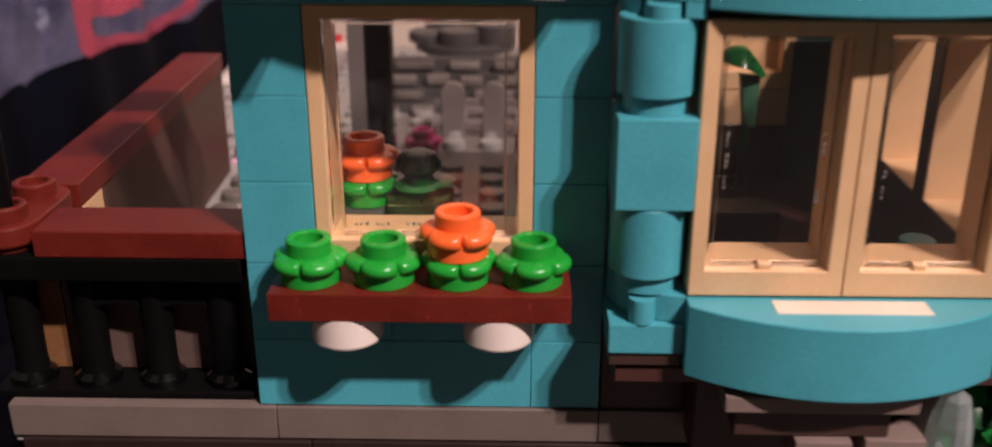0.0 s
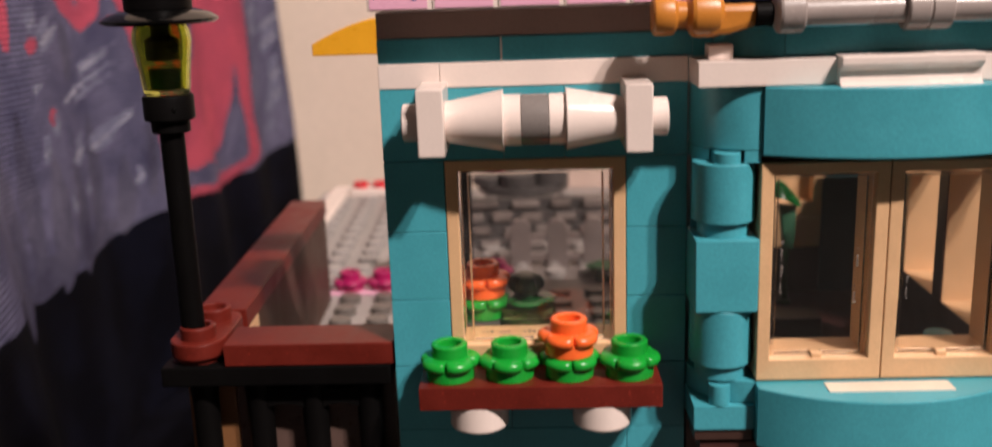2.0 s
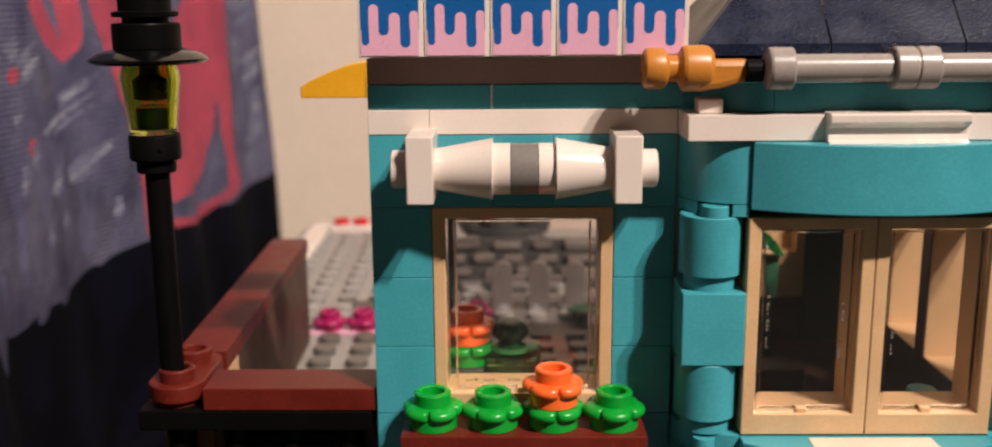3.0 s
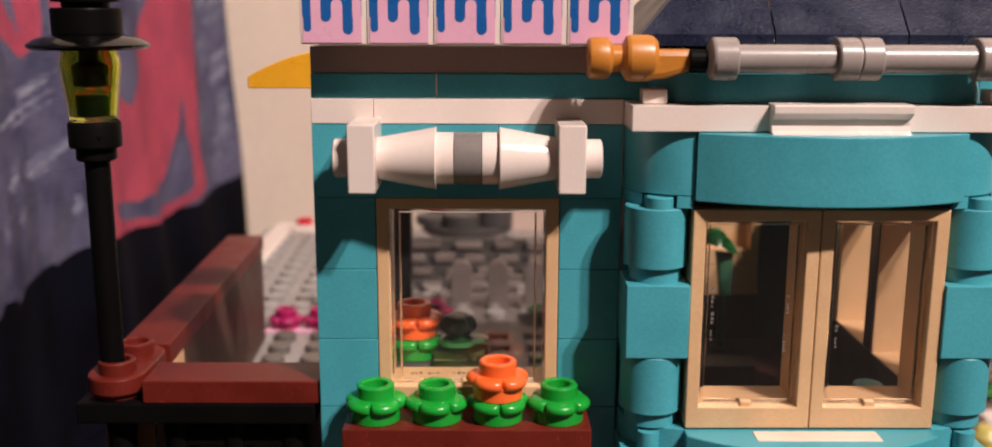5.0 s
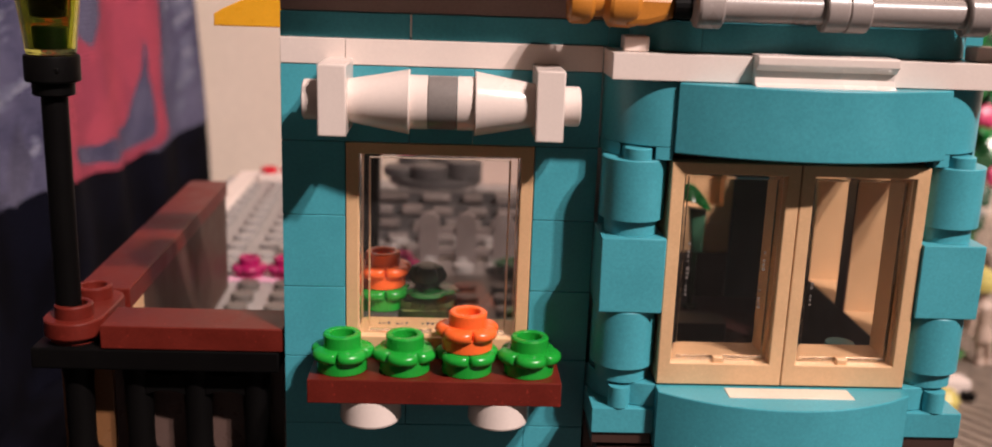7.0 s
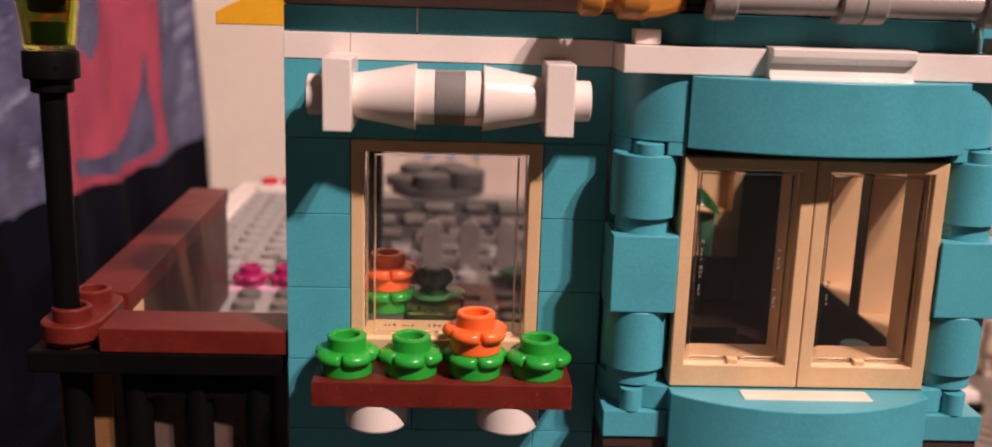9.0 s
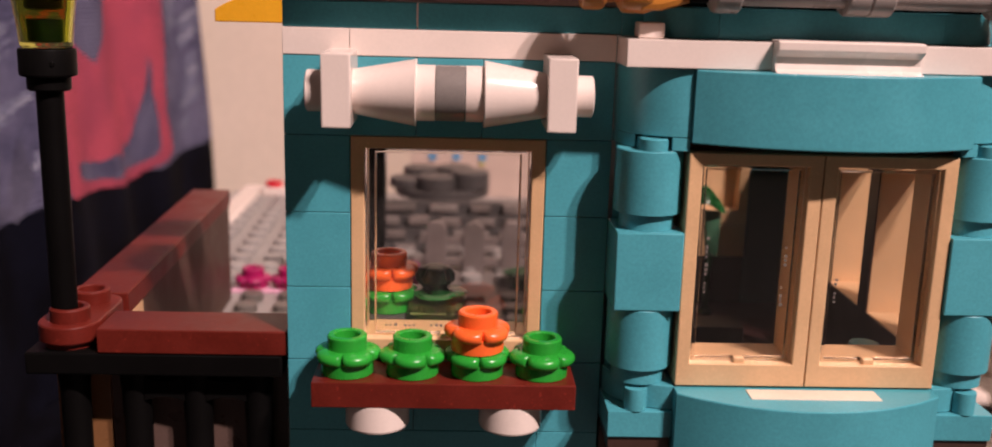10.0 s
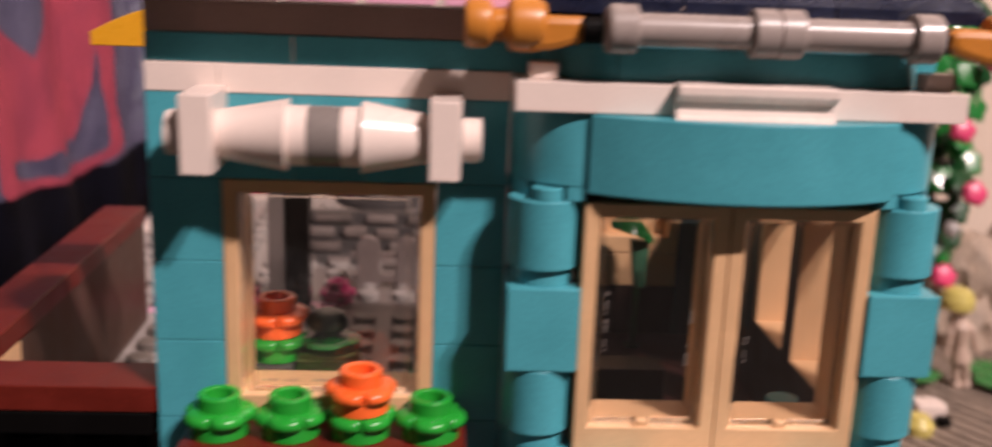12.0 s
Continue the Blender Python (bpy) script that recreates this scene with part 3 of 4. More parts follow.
def clean(outline):
    res = []
    for p in outline:
        if not res or (abs(p[0] - res[-1][0]) + abs(p[1] - res[-1][1])) > 1e-4:
            res.append(p)
    if abs(res[0][0] - res[-1][0]) + abs(res[0][1] - res[-1][1]) < 1e-4:
        res.pop()
    return res


def arc_outline(x0, x1, y_end, sag, y_back, n=28):
    """A bowed front between x0 and x1, straight at the back."""
    half, mid = (x1 - x0) / 2, (x0 + x1) / 2
    rad = (half * half + sag * sag) / (2 * sag)
    pts = [(x1, y_back), (x0, y_back)]
    for i in range(n + 1):
        x = x0 + (x1 - x0) * i / n
        y = y_end - (math.sqrt(rad * rad - (x - mid) ** 2) - (rad - sag))
        pts.append((x, y))
    return pts


def round_brick(x, z):
    return lathe(B(), [(0.33, 0.0), (0.33, 0.19), (0.40, 0.20), (0.40, 0.945), (0.388, 0.957), (0.18, 0.958), (0.18, 1.09), (0.165, 1.10)], (x, -0.4, z), seg=40)


def bay():
    w = H("bay_wall", box(B(), 4.05, 8.75, 0.0, 0.1, 5.0, 6.6, 0), TEAL)
    for i, x0 in enumerate((4.0, 8.0)):
        xc = x0 + 0.4
        for z in (1.92, 3.84):
            H("round_brick", round_brick(xc, z), TEAL, w)
        H("brick", box(B(), x0 + GAP, x0 + 0.8 - GAP, -0.8, 0.0, 2.88 + GAP, 3.84 - GAP, 0.016), TEAL, w)
        H("corner_brick", prism(B(), clean(corner_outline(x0, i == 1)), 4.96, 5.75, "z", 0.014), TEAL, w)
        # the lower part of the corner brick, cut open round the stud
        for side in (-1, 1):
            bm = prism(B(), clean(corner_outline(x0, i == 1)), 4.81, 4.958, "z", 0)
            g = bm.verts[:] + bm.edges[:] + bm.faces[:]
            bmesh.ops.bisect_plane(bm, geom=g, plane_co=(xc + side * 0.20, 0, 0), plane_no=(-side, 0, 0), clear_outer=True)
            bmesh.ops.holes_fill(bm, edges=[e for e in bm.edges if e.is_boundary])
            H("corner_lip", bm, TEAL, w)
        H("corner_plate", prism(B(), clean(corner_outline(x0, i == 1)), 1.605, 1.915, "z", 0.012), TEAL, w)
        H("collar", lathe(B(), [(0.14, 0), (0.14, 0.27)], (xc - 0.05 + 0.1 * i, -0.68, 1.605), seg=20), TEAL, w)
        H("round_stud", lathe(B(), [(0.17, 0), (0.17, 0.13), (0.155, 0.14)], (xc, -0.62, 4.80), seg=24), TEAL, w)
        H("plate", box(B(), x0 + GAP, x0 + 0.8 - GAP, -0.8, 0.0, 1.26, 1.60, 0.014), TEAL, w)
        H("plate", box(B(), x0 + 0.02, x0 + 0.78, -0.76, 0.0, 1.10, 1.255, 0.01), DARK_BROWN, w, "dark brown plate")
    H("bowed_brick", prism(B(), arc_outline(4.812, 8.10, -0.80, 0.42, 0.0), 4.905, 5.752, "z", 0.016), TEAL, w, "teal brick with a bowed front")
    H("bowed_sill", prism(B(), arc_outline(4.8, 8.0, -0.95, 0.53, 0.0), 1.09, 1.905, "z", 0.016), TEAL, w, "teal sill with a bowed front")
    H("sill_tile", box(B(), 5.66, 7.24, -1.12, -0.82, 1.89, 1.918, 0.006), CREAM, w, "cream tile on the sill")
    # white trim with its moulded centre piece
    brick_row(w, (4.0, 8.8), -0.8, 0.0, 5.76, 6.08, WHITE, "trim_tile", "white trim tile")
    prof = [(-0.78, 5.715), (-1.02, 5.715), (-1.02, 5.750), (-0.93, 5.790), (-0.91, 5.850), (-0.92, 5.930), (-0.99, 5.980), (-1.02, 6.010), (-1.02, 6.090), (-0.98, 6.110), (-0.70, 6.110), (-0.70, 6.040), (-0.78, 6.040)]
    H("moulding", prism(B(), prof, 5.655, 7.325, "x", 0.012), WHITE, w, "white moulded keystone strip")
    for x in (4.15, 8.40):
        H("trim_stub", box(B(), x, x + 0.30, -0.62, -0.3, 6.08, 6.26, 0.02), WHITE, w, "small white stub")
    for i, x0 in enumerate((4.28, 7.72)):
        H("corner_plate", prism(B(), [(x, y * 0.75) for x, y in clean(corner_outline(x0, i == 1))], 6.085, 6.44, "z", 0.012), TEAL, w)
    brick_row(w, (5.08, 7.72), -0.57, 0.0, 6.085, 6.44)
    # black strip put in for the shade in the gap below the eave
    H("soffit", box(B(), 4.2, 8.6, -0.35, 0.0, 6.44, 6.82, 0.01), BLACK, w, "black strip standing in for the shaded gap under the eave")
    window_unit(1.6, 2.88, shift(4.8, -0.75, 1.92), marks=((0.30, 1.15, "up", 13), (1.24, 1.0, "up", 5), (1.26, 1.5, "up", 5)))
    window_unit(1.6, 2.88, shift(6.4, -0.75, 1.92), marks=((0.30, 1.05, "up", 6),))
    H("lintel", box(B(), 4.8, 8.0, -0.55, 0.0, 4.805, 4.90, 0.01), BROWN, w, "brown plate over the windows")


def roof():
    w = H("roof", box(B(), 4.4, 8.5, 0.3, 2.0, 6.84, 7.2, 0), NAVY)
    # carried on unseen, high enough to throw shadow on the terrace behind
    run = 3.2
    for k, (a, b) in enumerate(((4.10, 5.72), (5.72, 7.34), (7.34, 8.96))):
        bm = B()
        g = 0.012
        al, bl = a + g, b - g
        top_a = al + (run if k == 0 else 0.0)
        top_b = bl - (run if k == 2 else 0.0)
        if k == 0:
            top_a = bl - 0.02
        if k == 2:
            top_b = al + 0.02
        reach = run if k == 1 else 1.6
        y0, z0 = -0.62, 6.78
        vs = [(al, y0, z0), (bl, y0, z0), (bl, y0, z0 + 0.14), (al, y0, z0 + 0.14)]
        bot = [bm.verts.new(v) for v in vs]
        up_a, up_b = (top_a, top_b)
        top = [bm.verts.new((up_a, y0 + reach, z0 + reach)), bm.verts.new((up_b, y0 + reach, z0 + reach)), bm.verts.new((up_b, y0 + reach, z0 + reach + 0.14)), bm.verts.new((up_a, y0 + reach, z0 + reach + 0.14))]
        for f in ((0, 1, 2, 3),):
            bm.faces.new([bot[i] for i in f])
            bm.faces.new([top[i] for i in f])
        for i in range(4):
            j = (i + 1) % 4
            bm.faces.new((bot[i], bot[j], top[j], top[i]))
        H("roof_slope", bm, NAVY, w, "dark navy speckled roof slope")
    bm = B()
    vs = [(4.10, -0.60, 6.80), (4.10, 2.2, 6.80), (5.7, 2.2, 8.50), (5.7, 1.0, 8.50)]
    lo = [bm.verts.new(v) for v in vs]
    hi = [bm.verts.new((v[0] - 0.05, v[1], v[2] + 0.09)) for v in vs]
    bm.faces.new(lo)
    bm.faces.new(hi)
    for i in range(4):
        j = (i + 1) % 4
        bm.faces.new((lo[i], lo[j], hi[j], hi[i]))
    H("roof_hip", bm, DARK_GREY, w, "dark speckled hip of the roof")


def pill(x, z_low, z_high, r, n=10):
    """Outline of an upright bar with a rounded lower end."""
    pts = [(x - r, z_high)]
    for i in range(n + 1):
        a = math.pi + math.pi * i / n
        pts.append((x + r * math.cos(a), z_low + r + r * math.sin(a)))
    pts.append((x + r, z_high))
    return pts


def sign_tiles():
    """A row of printed tiles: pink below, blue icing running down from above, a white margin at the sides."""
    yf = -0.47
    w = H("tile_holder", box(B(), 0.05, 3.95, -0.10, 0.6, 6.80, 7.56, 0), WHITE)
    for k in range(5):
        x0 = 0.81 * k - 0.02
        H("sign_tile", box(B(), x0 + 0.004, x0 + 0.806, yf, -0.1, 6.78, 7.59, 0.012), WHITE, w, "white tile with pink and blue print")
        H("pink_print", box(B(), x0 + 0.035, x0 + 0.750, yf - 0.009, yf + 0.01, 6.80, 7.108, 0), PINK, w, "pink printed field")
        H("blue_print", box(B(), x0 + 0.035, x0 + 0.750, yf - 0.006, yf + 0.01, 7.11, 7.56, 0), BLUE_INK, w, "blue printed field")
        for dx, low, r in ((0.095, 6.93, 0.045), (0.32, 7.05, 0.062), (0.585, 6.90, 0.062)):
            H("drip_print", prism(B(), pill(x0 + dx, low, 7.112, r), yf - 0.012, yf + 0.01, "y", 0), BLUE_INK, w, "blue printed drip")
        for dx, high, r in ((0.198, 7.42, 0.060), (0.453, 7.32, 0.068), (0.692, 7.34, 0.052)):
            o = [(x, 2 * high - z) for x, z in pill(x0 + dx, high, 2 * high - 7.108, r)]
            H("pink_print", prism(B(), o, yf - 0.009, yf + 0.01, "y", 0), PINK, w, "pink printed finger")


def pipe():
    yp, zp, r, R = PIPE_Y, 6.64, 0.170, 0.254
    prof = [(0.13, 4.855), (0.19, 4.875), (0.24, 4.905), (R, 4.935)]
    for a, b in ((5.18, 6.375), (6.88, 8.04)):
        prof += [(R, a), (R - 0.012, a + 0.018), (r, a + 0.022), (r, b), (R - 0.012, b + 0.004), (R, b + 0.02)]
        if a < 6:
            prof += [(R, 6.61), (R - 0.02, 6.625), (R - 0.02, 6.64), (R, 6.655)]
    prof += [(R, 8.29), (0.24, 8.32), (0.19, 8.34), (0.13, 8.35)]
    H("pipe", lathe(B(), prof, (0, yp, zp), "x", 40), SILVER, house, "silver-grey moulded gutter pipe")
    for mirror in (False, True):
        bm = B()
        ya, za = (-0.70, 6.635) if not mirror else (yp, 6.645)
        fx = (lambda x: x) if not mirror else (lambda x: 13.15 - x)
        ends = [(0.12, 3.45), (0.21, 3.455), (0.24, 3.48), (0.25, 3.52), (0.25, 3.67), (0.238, 3.71), (0.19, 3.74), (0.165, 3.76), (0.16, 3.86), (0.20, 3.89), (0.26, 3.92), (0.277, 3.96), (0.28, 4.18), (0.265, 4.24), (0.22, 4.29), (0.12, 4.31)]
        lathe(bm, [(r0, fx(h)) for r0, h in ends], (0, ya + 0.05, za), "x", 32)
        o = [(fx(4.12), za - 0.25), (fx(4.36), za - 0.24), (fx(4.50), za - 0.20), (fx(4.66), za - 0.15), (fx(4.74), za - 0.07), (fx(4.74), za + 0.07), (fx(4.66), za + 0.11), (fx(4.12), za + 0.11)]
        prism(bm, o, ya - 0.16, ya + 0.24, "y", 0.075)
        H("gutter_end", bm, AMBER, house, "amber orange moulded gutter end")
        H("gutter_joint", lathe(B(), [(0.13, 0), (0.13, 0.26)], (4.66 if not mirror else 8.32, yp + 0.02, zp - 0.02), "x", 16), BLACK, house)
    for x in (4.70, 8.38):
        H("gutter_bracket", box(B(), x, x + 0.10, yp + 0.08, -0.3, zp - 0.06, zp + 0.06, 0.01), BLACK, house)


def bay_inside():
    """What shows through the bay panes: the room's brown floor, tan side windows, teal piers, a leafy plant. Shade is
    put into several wall colours.
    """
    w = H("bay_floor", box(B(), 4.1, 8.75, -0.7, 6.2, 0.86, 1.04, 0.01), FLOOR_BROWN, house, "dark reddish brown floor of the bay room")
    H("bay_under", box(B(), 4.02, 4.98, 0.0, 0.5, DECK, 1.08, 0.01), DARK_BROWN, house, "dark brown block under the bay")
    for y in (0.01, 1.61):
        window_unit(1.6, 2.88, shift(8.78, y, 1.92, 90), True, "tan side window frame")
    # tan wall darkened to brown for the shade below the side windows
    H("side_wall", box(B(), 8.0, 8.78, 0.0, 5.58, 1.05, 1.91, 0.01), DARK_BROWN, house, "side wall of the bay room, shade in its dark brown")
    # unseen upper wall, kept short so lamp light passes to the back wall
    H("side_wall", box(B(), 8.0, 8.78, 0.02, 1.7, 4.81, 6.7, 0.01), TEAL, house)
    # unseen wall added to block lamp light from the teal back wall
    H("side_wall", box(B(), 8.0, 8.78, 3.22, 5.58, 1.915, 4.805, 0.01), SHADE_TEAL, house)
    # thin dark facings paint the shade on the frames' unlit inner faces
    for y0, y1 in ((0.03, 0.17), (1.45, 1.77)):
        H("side_post", box(B(), 7.975, 7.997, y0, y1, 2.205, 4.79, 0.004), DARK_BROWN, house, "dark strip painting shade on the tan side window frames")
    H("side_sill", box(B(), 7.975, 7.997, 0.03, 3.20, 1.915, 2.20, 0.004), DARK_BROWN, house, "dark strip painting shade under the tan side windows")
    H("floor_post", lathe(B(), [(0.20, 0), (0.20, 1.05), (0.185, 1.065)], (7.58, 0.42, 1.042), seg=24), TEAL, house, "short teal round post on the bay floor")
    for x0, x1, z0, z1, m, label in ((4.76, 5.73, 1.05, 5.5, NIGHT_BROWN, "back wall of the bay room, deep shade in its colour"), (5.74, 7.33, 1.93, 2.50, TAN, "tan back wall of the bay room"), (7.34, 8.76, 1.05, 5.5, SHADE_TEAL, "teal back wall of the bay room, shade in its colour")):
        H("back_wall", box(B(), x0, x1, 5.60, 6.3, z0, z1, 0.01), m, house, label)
    H("back_wall", box(B(), 5.74, 7.33, 5.62, 6.3, 1.05, 1.925, 0.01), NIGHT_BROWN, house, "lower back wall of the bay room, deep shade in its colour")
    window_unit(1.6, 2.88, shift(5.74, 5.6, 2.51), False, "tan window frame in the back wall")
    H("back_panel", box(B(), 5.88, 7.2, 5.9, 5.96, 2.7, 5.3, 0.01), TAN, house, "tan panel closing the back window")
    H("inner_wall", box(B(), 4.05, 4.75, 0.02, 6.2, 1.05, 6.4, 0.01), TEAL, house)
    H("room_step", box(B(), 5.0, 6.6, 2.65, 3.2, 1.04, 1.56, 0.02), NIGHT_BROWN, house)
    # unseen ceiling, cut short so lamp light reaches the tan back panel
    H("ceiling_plate", box(B(), 4.1, 8.5, 0.02, 2.0, 6.45, 6.7, 0.0), DARK_BROWN, house)
    # support under the bowed sill
    H("support", box(B(), 5.2, 7.22, -1.22, 0.0, 0.80, 0.99, 0.02), SUPPORT_TAN, house, "dark tan plate under the bowed sill")
    H("support", box(B(), 5.0, 7.74, -0.62, 0.0, DECK, 1.085, 0.02), DARK_BROWN, house)
    H("support", box(B(), 5.35, 7.0, -1.05, -0.63, 0.42, 0.79, 0.02), DARK_BROWN, house)
    H("step_tile", box(B(), 6.75, 7.40, -1.1, -0.63, 0.16, 0.41, 0.02), SUPPORT_TAN, house)
    H("step_tile", box(B(), 6.0, 6.6, -1.15, -0.66, 0.10, 0.41, 0.02), SUPPORT_TAN, house)


front_wall()
window_unit(2.4, 2.88, shift(0.8, 0.0, 1.92), marks=((0.42, 0.42, "along", 7), (1.0, 0.42, "along", 9)), clear=DUST_HAZE_PANE, rim=0.14)
bay()
roof()
sign_tiles()
pipe()
bay_inside()


# ---- white roll above the window ----
def roll():
    t = thing("awning_roll", "white rolled awning with grey band on two brackets", "awning", (2.04, 0, 5.42))
    c = (-2.04, 0, -5.42)
    ax = (0, -0.46, 5.385)
    mv = lambda bm: (bmesh.ops.translate(bm, vec=c, verts=bm.verts[:]), bm)[1]
    for x in (0.565, 3.12):
        part("bracket", mv(box(B(), x, x + 0.335, -0.88, -0.005, 5.005, 5.845, 0.02)), WHITE, t)
    part("end_cap", mv(lathe(B(), [(0.22, 0.35), (0.243, 0.365), (0.243, 0.555)], ax, "x", 36)), WHITE, t)
    part("end_cap", mv(lathe(B(), [(0.243, 3.47), (0.243, 3.66), (0.22, 3.675)], ax, "x", 36)), WHITE, t)
    part("cone", mv(lathe(B(), [(0.26, 0.895), (0.385, 1.60), (0.392, 1.613), (0.385, 1.625)], ax, "x", 40)), WHITE, t)
    part("cone", mv(lathe(B(), [(0.385, 2.405), (0.392, 2.417), (0.385, 2.43), (0.26, 3.13)], ax, "x", 40)), WHITE, t)
    part("cylinder", mv(lathe(B(), [(0.325, 1.625), (0.325, 1.84)], ax, "x", 36)), WHITE, t)
    part("cylinder", mv(lathe(B(), [(0.325, 2.196), (0.325, 2.405)], ax, "x", 36)), WHITE, t)
    part("grey_band", mv(lathe(B(), [(0.312, 1.843), (0.325, 1.853), (0.325, 2.18), (0.312, 2.192)], ax, "x", 20)), BAND, t, "grey band")


roll()


# ---- flower box and flowers ----
def flower_box():
    t = thing("flower_box", "reddish brown toy flower box on white round supports", "flower box", (2.0, 0, 1.60))
    bm = box(B(), -1.60, 1.60, -0.80, -0.005, 0.0, 0.32, 0.016)
    part("tray", bm, BROWN, t)
    for x in (-0.86, 0.80):
        part("round_foot", lathe(B(), [(0.36, -0.36), (0.385, -0.345), (0.395, -0.32), (0.395, 0.0)], (x + 0.03, -0.41, 0), seg=32), WHITE, t, "white round support")


def flower(name, at, mat, label, with_stud=True, group="flowers in the flower box"):
    f = thing(name, label, "flower", at, group)
    part("base", lathe(B(), [(0.315, 0.0), (0.325, 0.012), (0.325, 0.19), (0.30, 0.21)], seg=28), mat, f)
    bm = B()
    lathe(bm, [(0.30, 0.165, 0.0), (0.355, 0.170, 0.08), (0.390, 0.197, 0.12), (0.402, 0.236, 0.13), (0.394, 0.276, 0.12), (0.365, 0.304, 0.09), (0.31, 0.318, 0.03), (0.24, 0.320)], seg=100, lobes=5)
    part("petals", bm, mat, f, smooth=70)
    if with_stud:
        part("stud", open_stud(B(), 0, 0, 0.315, 0.245, 0.175, 0.155), mat, f)
    return f


flower_box()
for i, x in enumerate((0.80, 1.60, 2.40, 3.20)):
    ob = flower("green_flower", (x, -0.40, 1.92), GREEN, "bright green moulded flower standing in the flower box" if i != 2 else "bright green flower carrying an orange flower", i != 2)
    ob.rotation_euler.z = (0.2, 0.9, 0.4, -0.3)[i]
ob = flower("orange_flower", (2.40, -0.40, 2.24), ORANGE, "orange moulded flower stacked on a green one")
ob.rotation_euler.z = 0.5


# ---- terrace railing ----
def railing():
    t = thing("railing", "black toy railing with reddish brown cap tiles", "railing", (-1.665, 0.45, DECK + 0.02))
    o = (1.6, -0.4, -DECK)
    mv = lambda bm: (bmesh.ops.translate(bm, vec=o, verts=bm.verts[:]), bm)[1]
    part("bottom_rail", mv(box(B(), -3.15, -0.02, 0.05, 0.75, 0.07, 0.16, 0.02)), BLACK, t)
    part("top_rail", mv(box(B(), -3.27, -0.02, 0.0, 0.8, 1.62, 1.915, 0.03)), BLACK, t)
    for x in (-2.8, -2.0, -1.2, -0.4):
        part("post", mv(lathe(B(), [(0.20, 0.30), (0.185, 0.45), (0.19, 1.3), (0.215, 1.55), (0.24, 1.63)], (x, 0.4, 0), seg=24)), BLACK, t)
        part("post_foot", mv(lathe(B(), [(0.25, 0.1), (0.28, 0.16), (0.27, 0.24), (0.20, 0.302)], (x, 0.4, 0), seg=24)), GLOSS_BLACK, t)
    for x0, x1, m, label in ((-3.12, -2.42, BACK_TAN, "brownish tan tile behind the posts"), (-2.40, -0.06, BACK_ROSE, "pinkish brown tile behind the posts")):
        part("back_tile", mv(box(B(), x0, x1, 0.62, 0.72, 0.165, 1.60, 0.015)), m, t, label)
    n = 12
    for a in (-1.6, -0.8):
        arch = [(a - 0.26 + 0.52 * i / n, 1.50 - 0.05 * math.sin(math.pi * i / n)) for i in range(n + 1)]
        arch += [(a + 0.26 - 0.52 * i / n, 1.18 + 0.06 * math.sin(math.pi * i / n)) for i in range(n + 1)]
        part("arch", mv(prism(B(), arch, 0.25, 0.55, "y", 0)), BLACK, t)
    part("cap_tile", mv(box(B(), -2.35, 0.05, 0.0, 0.79, 1.92, 2.24, 0.02)), BROWN, t, "reddish brown cap tile")


def corner_plate():
    t = thing("corner_plate", "reddish brown rounded plate with two hollow studs", "plate", (-2.87, 0.85, 1.94))
    pts = []
    for i in range(13):
        a = math.pi * i / 12
        pts.append((0.395 * math.cos(a), 0.40 + 0.395 * math.sin(a)))
    for i in range(13):
        a = math.pi + math.pi * i / 12
        pts.append((0.395 * math.cos(a), -0.40 + 0.395 * math.sin(a)))
    part("body", prism(B(), pts, 0.08, 0.32, "z", 0.025), BROWN, t)
    bm = B()
    for y in (-0.4, 0.4):
        lathe(bm, [(0.32, 0.0), (0.32, 0.1)], (0, y, 0), seg=24)
    part("foot", bm, BROWN, t)
    for y in (-0.4, 0.4):
        part("stud", open_stud(B(), 0, y, 0.32, 0.25, 0.18, 0.17), BROWN, t)


def side_parapet():
    t = thing("parapet", "low side wall with long reddish brown cap tile", "wall", (-2.50, 1.64, DECK))
    t.rotation_euler.z = 0.028
    top = 1.935 - DECK
    part("brick", box(B(), -0.76, -0.01, 0.0, 0.78, 0, top, 0.02), TAN, t, "tan end brick")
    part("panel", box(B(), -0.74, -0.03, 0.79, 7.56, 0, top, 0.02), PANEL, t, "smooth glossy brown-grey panel")
    part("cap_tile", box(B(), -0.77, 0.0, 0.0, 7.58, top + 0.005, top + 0.325, 0.02), BROWN, t, "reddish brown cap tile")


